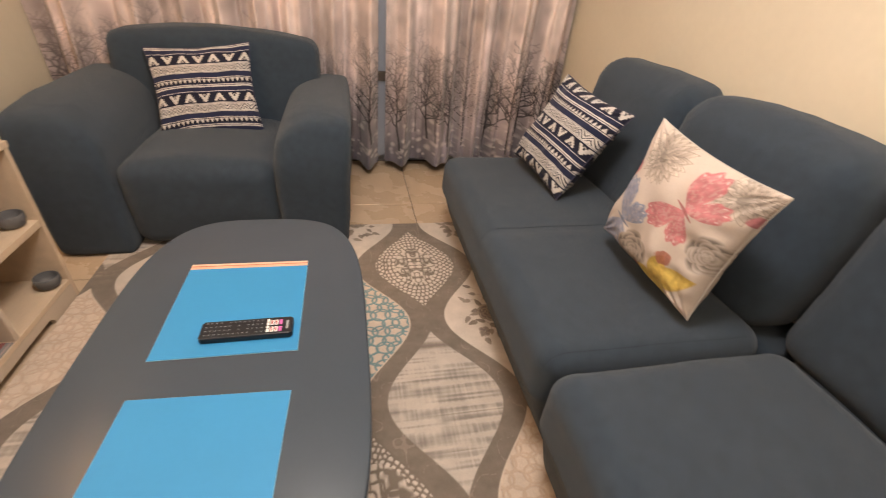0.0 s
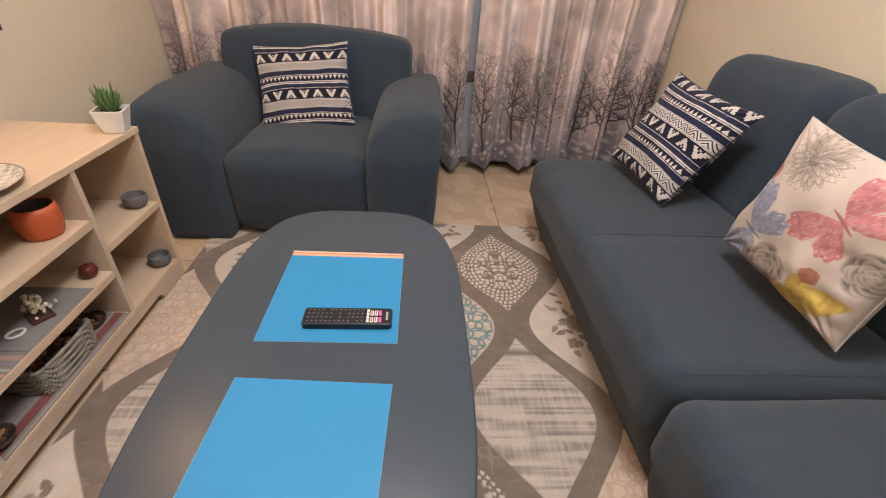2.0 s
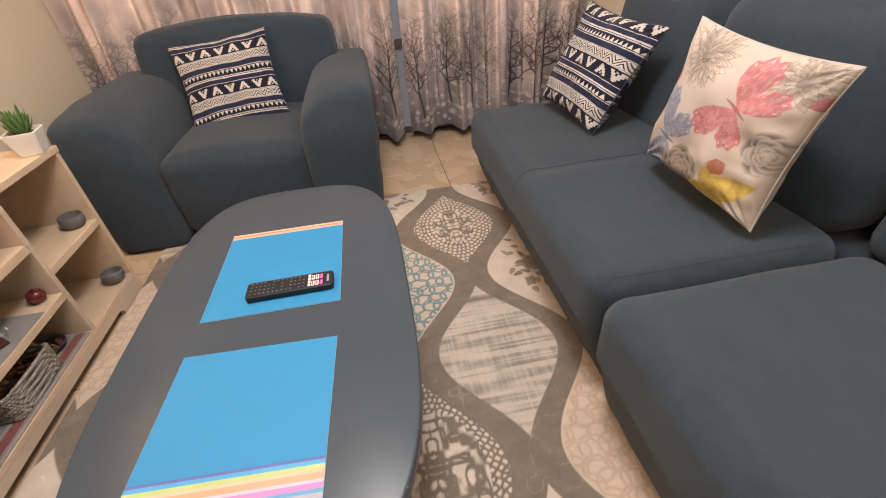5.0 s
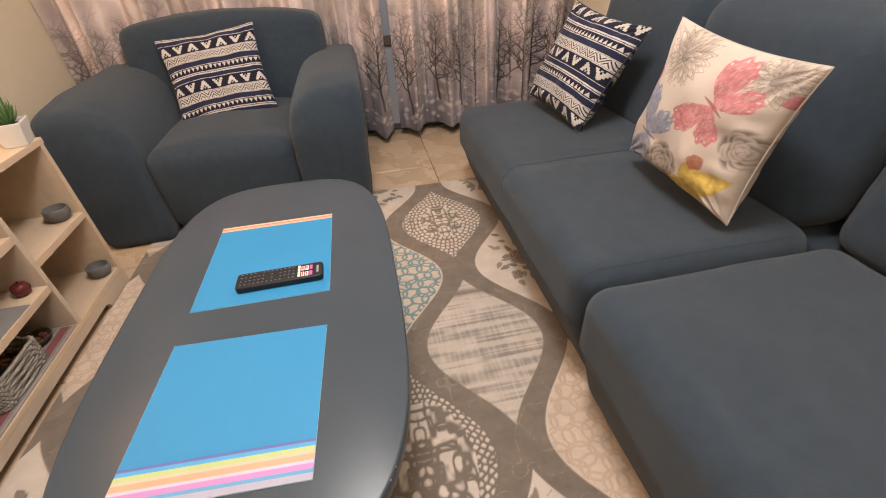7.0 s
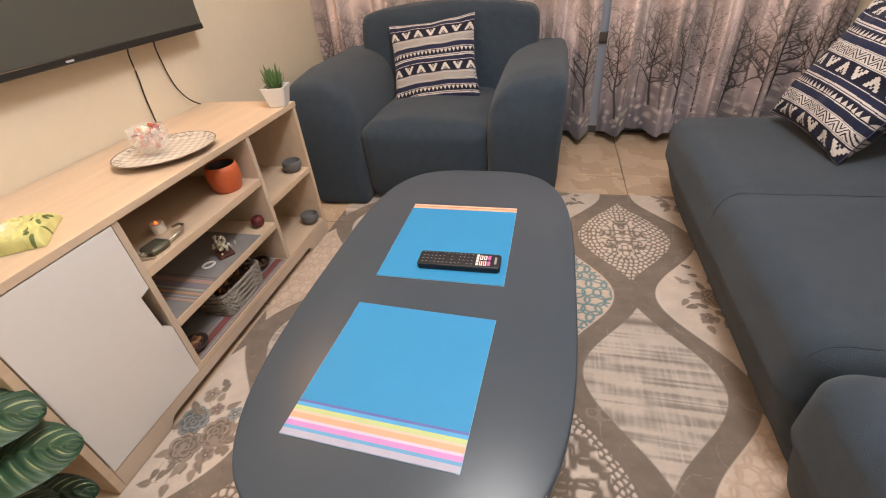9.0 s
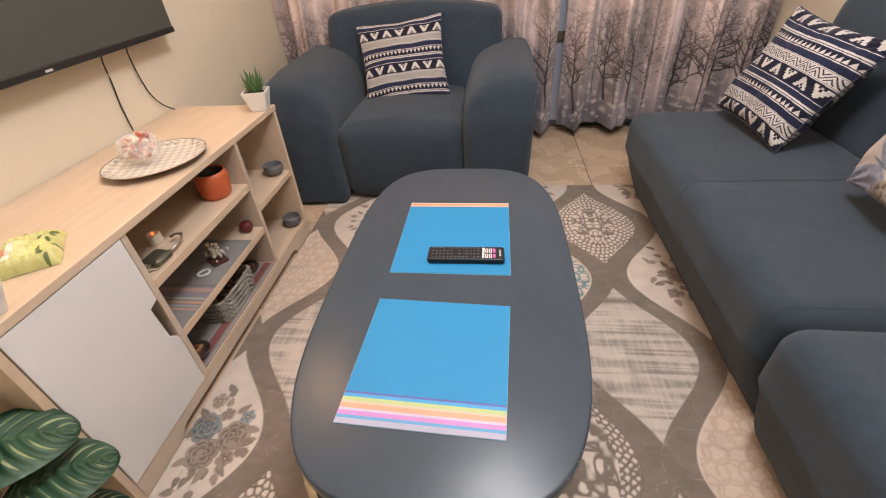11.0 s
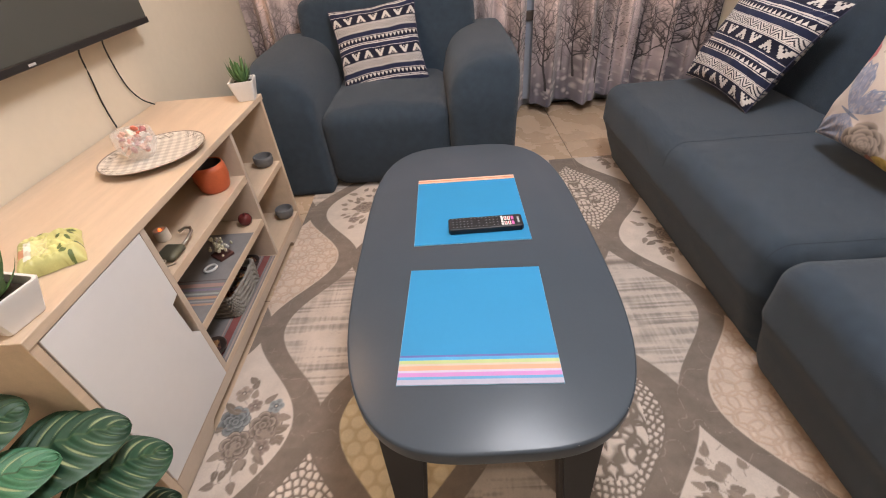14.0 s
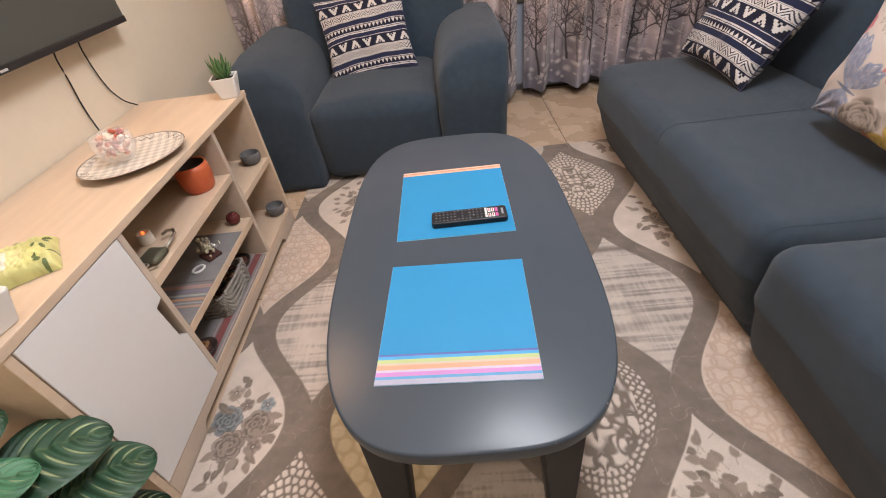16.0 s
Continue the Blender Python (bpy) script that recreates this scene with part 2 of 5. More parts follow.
# far wall with a tall window behind the curtains
WX0, WX1, WZ1 = -0.75, 1.35, 2.1
wall_n = thing("wall_north", "cream painted wall round the curtained window", "wall", kind="structure")
part("wall_panel", box(WALL_L, WX0, WALL_F, WALL_F + T, -0.003, CEIL), WALLPAINT, wall_n)
part("wall_panel", box(WX1, WALL_R, WALL_F, WALL_F + T, -0.003, CEIL), WALLPAINT, wall_n)
part("wall_panel", box(WX0, WX1, WALL_F, WALL_F + T, WZ1, CEIL), WALLPAINT, wall_n)
win = thing("window_1", "grey aluminium framed glass door behind curtains", "window", kind="structure")
part("window_frame", box(WX0, WX0 + 0.05, WALL_F + 0.02, WALL_F + 0.08, 0, WZ1, 0.004), ALUM, win)
part("window_frame", box(WX1 - 0.05, WX1, WALL_F + 0.02, WALL_F + 0.08, 0, WZ1, 0.004), ALUM, win)
part("window_frame", box(WX0 + 0.05, WX1 - 0.05, WALL_F + 0.02, WALL_F + 0.08, WZ1 - 0.05, WZ1, 0.004), ALUM, win)
part("window_frame", box(WX0 + 0.05, WX1 - 0.05, WALL_F + 0.02, WALL_F + 0.08, 0, 0.05, 0.004), ALUM, win)
mull = part("mullion", box(0.43, 0.60, WALL_F - 0.03, WALL_F + 0.07, 0.05, WZ1 - 0.05, 0.006), ALUM, win)
part("handle", box(0.48, 0.55, WALL_F - 0.05, WALL_F - 0.03, 0.545, 0.60, 0.005), plain("brown_catch", (0.12, 0.09, 0.07)), mull, "brown catch")
part("pane", box(WX0 + 0.05, 0.43, WALL_F + 0.045, WALL_F + 0.055, 0.05, WZ1 - 0.05), NIGHTGLASS, win)
part("pane", box(0.60, WX1 - 0.05, WALL_F + 0.045, WALL_F + 0.055, 0.05, WZ1 - 0.05), NIGHTGLASS, win)

cl = thing("ceiling_light", "round white lit ceiling light", "ceiling light", (0.36, 1.38, CEIL), group="ceiling lights")
part("frame", lathe([(0.0, 0.0), (0.24, 0.0), (0.24, -0.03), (0.228, -0.045)], 40), CEILPAINT, cl)
part("diffuser", lathe([(0.228, -0.045), (0.21, -0.060), (0.0, -0.068)], 40), LAMPGLASS, cl, smooth=True)
# added out-of-view copy of the fixture, only to go with the rear fill
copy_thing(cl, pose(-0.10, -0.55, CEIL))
wl = thing("wall_lamp", "small warm lit wall lamp above the television", "wall lamp", (WALL_L, 1.96, 1.92))
part("bracket", box(0, 0.02, -0.05, 0.05, -0.05, 0.05, 0.006), STEEL, wl)
part("shade", lathe([(0.03, 0.06), (0.055, 0.03), (0.065, -0.02), (0.06, -0.025), (0.05, 0.025), (0.025, 0.055)], 28), WARMGLASS, wl, smooth=True).location = (0.12, 0, 0.0)
part("arm", tube([(0.02, 0, 0), (0.06, 0, 0.04), (0.12, 0, 0.06)], 0.006), STEEL, wl)

# ---------------------------------------------------------------- curtains
rng = np.random.default_rng(4)


def fold(x, z):
    """How far the cloth stands out towards the room, with deep pleats that drift a little downwards."""
    s = x + 0.012 * np.sin(2.1 * z + 5 * x)
    f = 0.056 * np.sin(2 * np.pi * s / 0.205 + 1.3 * np.sin(3.1 * s)) + 0.026 * np.sin(2 * np.pi * s / 0.088 + 2.2 * np.sin(5.3 * s) + 0.7)
    f += 0.020 * np.sin(2 * np.pi * s / 0.41 + 0.5)
    return f * (1.0 - 0.12 * z)


def twig(x, z, ang, length, width, depth, shade, out):
    """A bough that bends a little upwards and splits into finer ones."""
    steps = 4
    px, pz, bend = x, z, ang
    for k in range(steps):
        bend += rng.normal(0, 0.27) + 0.10 * (math.pi / 2 - bend)
        qx, qz = px + math.cos(bend) * length / steps, pz + math.sin(bend) * length / steps
        out.append((px, pz, qx, qz, width * (1 - 0.16 * k), shade))
        px, pz = qx, qz
        if depth > 0 and rng.random() < 0.72:
            twig(px, pz, bend + rng.choice([-1, 1]) * rng.uniform(0.4, 0.95), length * rng.uniform(0.35, 0.6), width * 0.74, depth - 1, shade, out)


def bare_tree(x, z, height, width, shade, depth, out):
    """An upright trunk with boughs from a quarter of its height on."""
    steps = 16
    px, lean = x, rng.normal(0, 0.03)
    side = rng.choice([-1, 1])
    for k in range(steps):
        t = k / steps
        lean += rng.normal(0, 0.05) - 0.25 * lean
        qx, qz = px + lean * height / steps, z + height * (k + 1) / steps
        w = width * (1 - 0.88 * t)
        out.append((px, z + height * t, qx, qz, w, shade))
        px = qx
        if t > 0.16:
            for _ in range(1 + (rng.random() < 0.2)):
                side = -side
                reach = height * (0.34 - 0.25 * t) * rng.uniform(0.55, 1.2)
                twig(px, qz, math.pi / 2 + side * rng.uniform(0.45, 0.95), reach, w * 0.70, depth, shade, out)


def smooth_noise(x, z, sx, sz, seed):
    """Soft cloudy values between 0 and 1."""
    g = np.random.default_rng(seed).random((64, 64))
    u, v = np.mod(x / sx, 63), np.mod(z / sz, 63)
    i, j = np.floor(u).astype(int), np.floor(v).astype(int)
    fu, fv = u - i, v - j
    fu, fv = fu * fu * (3 - 2 * fu), fv * fv * (3 - 2 * fv)
    a = g[i, j] * (1 - fu) + g[(i + 1) % 64, j] * fu
    b = g[i, (j + 1) % 64] * (1 - fu) + g[(i + 1) % 64, (j + 1) % 64] * fu
    return a * (1 - fv) + b * fv


def forest_print(X, Z, trees):
    """Winter wood in mist: pale rose above, grey violet with blurred snow below, dark bare trees."""
    h = np.clip((Z - 0.1) / 1.0, 0, 1.3)
    top, mid, low = np.array([0.64, 0.53, 0.50]), np.array([0.50, 0.41, 0.405]), np.array([0.18, 0.165, 0.20])
    k = np.clip(h / 0.45, 0, 1)[..., None]
    k2 = np.clip((h - 0.40) / 0.5, 0, 1)[..., None]
    c = low * (1 - k) + mid * k
    c = c * (1 - k2) + top * k2
    cloud = smooth_noise(X, Z, 0.09, 0.16, 3) * 0.6 + smooth_noise(X, Z, 0.03, 0.05, 5) * 0.4
    # upright streaks: darker print columns, deepened to imitate shade in the folds
    streak = 0.62 + 0.76 * smooth_noise(X, Z, 0.034, 0.7, 13)
    c = c * ((0.60 + 0.80 * cloud) * streak)[..., None]
    # blurred snow lights near the hem
    g = np.random.default_rng(8)
    for _ in range(560):
        cx, cz, r = g.uniform(-1.2, 1.75), 0.1 + abs(g.normal(0.10, 0.14)), g.uniform(0.007, 0.018)
        i0, i1 = np.searchsorted(X[:, 0], [cx - r * 1.4, cx + r * 1.4])
        j0, j1 = np.searchsorted(Z[0], [cz - r * 1.4, cz + r * 1.4])
        if i1 > i0 and j1 > j0:
            d = np.hypot(X[i0:i1, j0:j1] - cx, Z[i0:i1, j0:j1] - cz) / r
            a = (np.clip(1.25 - d, 0, 1) * g.uniform(0.25, 0.75))[..., None]
            c[i0:i1, j0:j1] = c[i0:i1, j0:j1] * (1 - a) + np.array([0.74, 0.66, 0.64]) * a
    ink = np.zeros(X.shape)
    for x0, z0, x1, z1, w, shade in trees:
        m = w + 0.006
        i0, i1 = np.searchsorted(X[:, 0], [min(x0, x1) - m, max(x0, x1) + m])
        j0, j1 = np.searchsorted(Z[0], [min(z0, z1) - m, max(z0, z1) + m])
        if i1 <= i0 or j1 <= j0:
            continue
        px, pz = X[i0:i1, j0:j1] - x0, Z[i0:i1, j0:j1] - z0
        dx, dz = x1 - x0, z1 - z0
        t = np.clip((px * dx + pz * dz) / (dx * dx + dz * dz + 1e-12), 0, 1)
        d = np.hypot(px - t * dx, pz - t * dz)
        fade = shade * (1.0 - 0.72 * np.clip((0.5 * (z0 + z1) - 0.55) / 0.45, 0, 1))
        a = np.clip((max(w, 0.0014) + 0.0016 - d) / 0.0022, 0, 1) * fade * min(1.0, 0.55 + w / 0.003)
        ink[i0:i1, j0:j1] = np.maximum(ink[i0:i1, j0:j1], a)
    return c * (1 - ink[..., None]) + np.array([0.032, 0.025, 0.027]) * ink[..., None]


TREES = []
for gap, low, tall, thick, shade, depth in ((0.045, 0.30, 0.42, 0.0022, 0.34, 1), (0.105, 0.23, 0.58, 0.0032, 0.66, 2), (0.125, 0.17, 0.62, 0.0056, 1.0, 2)):
    tx = -1.2 + rng.uniform(0, gap)
    while tx < 1.72:
        bare_tree(tx, low + rng.normal(0, 0.035), tall * rng.uniform(0.7, 1.15), thick * rng.uniform(0.7, 1.2), shade, depth, TREES)
        tx += gap * rng.uniform(0.6, 1.5)


def curtain(x0, x1, label):
    nx = int((x1 - x0) / 0.0026)
    x = np.linspace(x0, x1, nx)
    z = np.concatenate([np.linspace(0.0, 1.25, 430), np.linspace(1.27, 2.35, 24)])
    X, Z = np.meshgrid(x, z, indexing="ij")
    hem = 0.074 - 0.016 * (X < 0.5) - 0.020 * np.exp(-((X - 0.42) / 0.055) ** 2) + 0.012 * np.sin(7.0 * X) + 0.006 * np.sin(19 * X)
    H = np.where(Z < 1.25, hem + Z * (1.25 - hem) / 1.25, Z)
    pull = 0.5 * (1 + np.tanh((X + 0.86) / 0.10))
    behind = 1 / (1 + np.exp(-(X + 0.90) / 0.04)) * 1 / (1 + np.exp((X - 0.22) / 0.04))
    Y = 3.390 + 0.045 * behind - fold(X, H) - 0.06 * (1 - pull)
    root = thing("curtain", label, "curtain", group="window curtains")
    sheet("cloth", np.stack([X, Y, H], -1), forest_print(X, H, TREES), CURTAINDYE, root)
    for k in range(int((x1 - x0) / 0.11)):
        ring = part("ring", tube([(0.022 * math.cos(a), 0, 0.022 * math.sin(a)) for a in np.linspace(0, 2 * math.pi, 14)[:-1]], 0.003, 6, True), STEEL, root)
        ring.location = (x0 + 0.05 + 0.11 * k, 3.40, 2.36)
    return root


curtain(WALL_L + 0.005, 0.482, "rose grey satin curtain printed with bare winter trees")
curtain(0.526, WALL_R - 0.012, "rose grey satin curtain printed with bare winter trees")
rod = thing("curtain_rod", "steel curtain rod above the window", "curtain rod")
part("pole", tube([(WALL_L + 0.02, 3.40, 2.385), (0.25, 3.40, 2.385), (WALL_R - 0.02, 3.40, 2.385)], 0.012), STEEL, rod)
for bx in (-1.0, 0.5, 1.5):
    part("bracket", tube([(bx, WALL_F, 2.385), (bx, 3.48, 2.385), (bx, 3.40, 2.385)], 0.007), STEEL, rod)

# ---------------------------------------------------------------- rug
COL0, COLW, PER, ROW0 = -0.45, 0.257, 0.74, 1.567
RX0, RX1, RY0, RY1 = -0.735, 0.93, 0.18, 2.685


def rug_colour(X, Y):
    brown = np.array([0.210, 0.170, 0.140])
    cream = np.array([0.60, 0.52, 0.455])
    veil = smooth_noise(X, Y, 0.05, 0.018, 21) * 0.6 + smooth_noise(X, Y, 0.012, 0.012, 22) * 0.4
    C = brown * (0.86 + 0.26 * veil)[..., None]
    H = np.zeros(X.shape)
    # thin pale veins in the bands
    vein = np.abs(smooth_noise(X, Y, 0.045, 0.06, 25) - 0.5) < 0.008
    C = np.where(vein[..., None], C * 1.35, C)
    g = np.random.default_rng(31)

    XA, YA, CA, HA = X, Y, C, H
    gx_all, gy_all = X[:, 0], Y[0]

    def lay(mask, colour, height=0.0):
        a = mask[..., None]
        C[:] = C * (1 - a) + (np.asarray(colour)) * a
        np.copyto(H, np.where(mask > 0.5, height, H))

    def edge(d, soft=0.003):
        return np.clip(d / soft + 0.5, 0, 1)

    ROSES = ([(0.111, 0.004, 0.043, 0), (0.017, 0.025, 0.042, 1), (0.046, -0.052, 0.042, 0)], [(0.126, 0.065, 0.024, 1), (0.062, 0.069, 0.022, 2), (0.121, -0.060, 0.024, 2), (0.014, 0.113, 0.026, 0)])
    ROSE_LEAVES = [(0.043, 0.143), (0.105, 0.091), (0.161, 0.027), (0.166, -0.003), (0.155, -0.037), (0.125, -0.093), (0.050, 0.110), (0.050, -0.108), (0.082, -0.104), (0.020, -0.131)]
    kinds = {(4, 1): "dots", (4, 0): "streak", (4, -1): "sprig", (3, 0): "teal", (3, -1): "mosaic", (5, 0): "rose", (5, -1): "rings",
             (2, 1): "streak", (2, 0): "dots", (2, -1): "streak", (1, -1): "puffs", (1, 0): "rose", (0, 1): "rose", (0, 0): "streak", (0, -1): "dots",
             (-1, 0): "rings", (-1, -1): "roses", (5, 1): "rose", (3, 1): "rose", (1, 1): "rings", (-1, 1): "streak"}
    for k in range(-2, 7):
        for r in range(-3, 3):
            cx, cy = COL0 + COLW * k, ROW0 + PER * r + (PER / 2 if k % 2 else 0.0)
            kind = kinds.get((k, r), "streak" if (k + r) % 2 else "rose")
            w0, w1 = np.searchsorted(gx_all, [cx - 0.20, cx + 0.20])
            v0, v1 = np.searchsorted(gy_all, [cy - 0.375, cy + 0.375])
            if w1 - w0 < 2 or v1 - v0 < 2:
                continue
            X, Y, C, H = XA[w0:w1, v0:v1], YA[w0:w1, v0:v1], CA[w0:w1, v0:v1], HA[w0:w1, v0:v1]
            x, y = X - cx, Y - cy
            inside_y = np.abs(y) < PER / 2
            hw = 0.0876 + 0.1004 * np.cos(2 * np.pi * y / PER)
            d = np.where(inside_y, hw - np.abs(x), -1.0)
            m = edge(d)
            if m.max() <= 0:
                continue
            if kind == "streak":
                s = smooth_noise(X, Y, 0.22, 0.008, 40 + k + 9 * r + 50) * 0.45 + smooth_noise(X, Y, 0.10, 0.022, 77) * 0.35 + smooth_noise(X, Y, 0.006, 0.09, 78) * 0.2
                lay(m, (cream * 0.92)[None, None] * (1 - 0.50 * np.clip((s - 0.44) * 3.0, 0, 1))[..., None], 0.001)
                bar = np.exp(-((y - 0.235) / 0.018) ** 2)
                lay(m * bar * 0.8, brown * 1.05, 0.0)
            elif kind in ("dots", "mosaic"):
                lay(m, brown * 0.93, 0.0)
                rr = np.hypot(x / 0.185, y / 0.27)
                step, gap = (0.0225, 0.0030) if kind == "dots" else (0.0185, 0.0032)
                pts = []
                rad = 0.05
                n_ring = 0
                while rad < 0.34:
                    cnt = max(6, int(2 * math.pi * rad * 0.82 / step))
                    for q in range(cnt):
                        a = 2 * math.pi * (q + 0.5 * (n_ring % 2)) / cnt
                        grow = 1.0 if rad > 0.15 else 1.35
                        pts.append((0.70 * rad * math.cos(a) + g.normal(0, 0.0022), rad * math.sin(a) + g.normal(0, 0.0022), step * grow * (0.62 if rad > 0.15 else 0.66)))
                    rad += step * (0.95 if rad > 0.15 else 1.35)
                    n_ring += 1
                near = np.full(X.shape, 9.0)
                second = np.full(X.shape, 9.0)
                for px, py, _ in pts:
                    w = 0.06
                    i0, i1 = np.searchsorted(X[:, 0], [cx + px - w, cx + px + w])
                    j0, j1 = np.searchsorted(Y[0], [cy + py - w, cy + py + w])
                    if i1 <= i0 or j1 <= j0:
                        continue
                    dd = np.hypot(x[i0:i1, j0:j1] - px, y[i0:i1, j0:j1] - py)
                    a0, b0 = near[i0:i1, j0:j1], second[i0:i1, j0:j1]
                    second[i0:i1, j0:j1] = np.minimum(b0, np.maximum(a0, dd))
                    near[i0:i1, j0:j1] = np.minimum(a0, dd)
                cell = edge((second - near) / 2 - gap, 0.0028) * edge(0.020 - near * (1 if kind == "dots" else 0.8))
                # scrolls in the heart of the medallion
                heart = rr < (0.50 if kind == "dots" else 0.70)
                ax, wide = np.abs(x), (0.022 if kind == "dots" else 0.026)
                curl = np.minimum(np.abs(smooth_noise(ax, y + 3, wide, wide, 61) - 0.5), np.abs(smooth_noise(ax + 2, y + 3, wide * 0.9, wide * 1.2, 64) - 0.45))
                cell = np.where(heart, edge((curl - 0.135) * wide, 0.0030), cell)
                lay(m * cell * edge(d - 0.008), cream * 1.04, 0.0025)
            elif kind in ("teal", "rings"):
                lay(m, cream * np.array([1.02, 0.96, 0.9]), 0.001)
                line = np.array([0.16, 0.27, 0.29]) if kind == "teal" else np.array([0.54, 0.41, 0.32])
                acc = np.zeros(X.shape)
                for a in range(-4, 5):
                    for b in range(-6, 7):
                        px, py = 0.052 * (a + 0.5 * (b % 2)) + g.normal(0, 0.004), 0.044 * b + g.normal(0, 0.004)
                        R = g.uniform(0.026, 0.034)
                        acc = np.maximum(acc, edge(0.0034 - np.abs(np.hypot((x - px) * 0.85, y - py) - R), 0.003))
                lay(m * acc * edge(d - 0.006), line, -0.0015)
            elif kind == "puffs":
                lay(m, np.array([0.55, 0.45, 0.29]), 0.001)
                acc = np.zeros(X.shape)
                for a in range(-4, 5):
                    for b in range(-8, 9):
                        px, py = 0.046 * (a + 0.5 * (b % 2)), 0.038 * b
                        acc = np.maximum(acc, edge(0.018 - np.hypot(x - px, y - py), 0.006))
                lay(m * acc, np.array([0.66, 0.57, 0.40]), 0.003)
            else:
                lay(m, cream * 1.0, 0.001)
                tones = [np.array([0.33, 0.265, 0.22]), np.array([0.235, 0.25, 0.252]), np.array([0.25, 0.195, 0.165])]
                if kind == "rose":
                    heads, small = [(0.0, 0.02, 0.046, 0)], [(-0.045, -0.085, 0.026, 2), (0.045, 0.11, 0.024, 2)]
                elif kind == "sprig":
                    heads, small = [(0.02, -0.06, 0.040, 2)], []
                else:
                    heads, small = ROSES
                # full blooms: petals in three rings, pale at the lip, dark between
                for hx, hy, hr, tone in heads:
                    for ring_r, size, cnt in ((0.66, 0.44, 7), (0.40, 0.36, 5), (0.16, 0.26, 3)):
                        for q in range(cnt):
                            a = 2 * math.pi * q / cnt + hx * 40 + ring_r * 3
                            q2 = np.hypot(x - hx - hr * ring_r * math.cos(a), y - hy - hr * ring_r * math.sin(a)) / (hr * size)
                            lay(m * edge((1 - q2) * hr * size), tones[tone][None, None] * (0.50 + 1.05 * np.clip(q2, 0, 1) ** 2 * g.uniform(0.7, 1.1))[..., None], 0.003)
                            lay(m * edge(0.0013 - np.abs(q2 - 1) * hr * size, 0.0022) * 0.85, tones[tone] * 0.26, 0.0)
                # small five-petalled flowers with a dark eye
                for hx, hy, hr, tone in small:
                    for q in range(5):
                        a = 2 * math.pi * q / 5 + hx * 30
                        q2 = np.hypot(x - hx - hr * 0.56 * math.cos(a), y - hy - hr * 0.56 * math.sin(a)) / (hr * 0.46)
                        lay(m * edge((1 - q2) * hr * 0.46), tones[tone][None, None] * (0.75 + 0.6 * np.clip(q2, 0, 1))[..., None], 0.003)
                    eye = np.hypot(x - hx, y - hy)
                    lay(m * edge(hr * 0.30 - eye), tones[tone] * 0.4, 0.002)
                    lay(m * edge(hr * 0.13 - eye), cream, 0.003)
                leaves = 120 if kind == "sprig" else 30
                for q in range(leaves):
                    a = 2 * math.pi * q / leaves * 1.0 + g.normal(0, 0.15)
                    R = g.uniform(0.055, 0.19 if kind == "sprig" else 0.15)
                    px, py = R * math.cos(a) * 0.85 + (0.06 if kind == "roses" else 0), R * math.sin(a) * 1.35 + 0.02
                    if kind == "roses" and q < len(ROSE_LEAVES):
                        px, py = ROSE_LEAVES[q]
                        a = math.atan2(py, px - 0.06)
                    ta = a + g.normal(0, 0.5)
                    u = (x - px) * math.cos(ta) + (y - py) * math.sin(ta)
                    w = -(x - px) * math.sin(ta) + (y - py) * math.cos(ta)
                    L, W = g.uniform(0.015, 0.024), g.uniform(0.008, 0.012)
                    leaf = edge((1 - np.hypot(u / L, w / (W * np.clip(1 - 0.5 * u / L, 0.3, 2)))) * W, 0.002)
                    lay(m * leaf * edge(d - 0.006), np.array([0.23, 0.185, 0.15]) * g.uniform(0.8, 1.4), 0.002)
                    stem = edge(0.0014 - np.abs(w), 0.0016) * (u < 0) * (u > -0.035)
                    lay(m * stem * 0.7 * edge(d - 0.006), np.array([0.30, 0.25, 0.21]), 0.0)
    return CA, HA


gx, gy = np.arange(RX0, RX1, 0.0030), np.arange(RY0, RY1, 0.0030)
GX, GY = np.meshgrid(gx, gy, indexing="ij")
RC, RH = rug_colour(GX, GY)
rug = thing("area_rug", "cream and taupe carved rug with ogee medallion pattern", "rug")
sheet("woven_surface", np.stack([GX, GY, 0.010 + RH * 0.7], -1), RC, RUGDYE, rug)
part("backing", box(RX0, RX1 - 0.004, RY0, RY1 - 0.004, 0.001, 0.0075, 0.002, 1), plain("rug_backing", (0.30, 0.24, 0.19), 0.95), rug, "woven tan backing")
del GX, GY, RC, RH

from mathutils.bvhtree import BVHTree


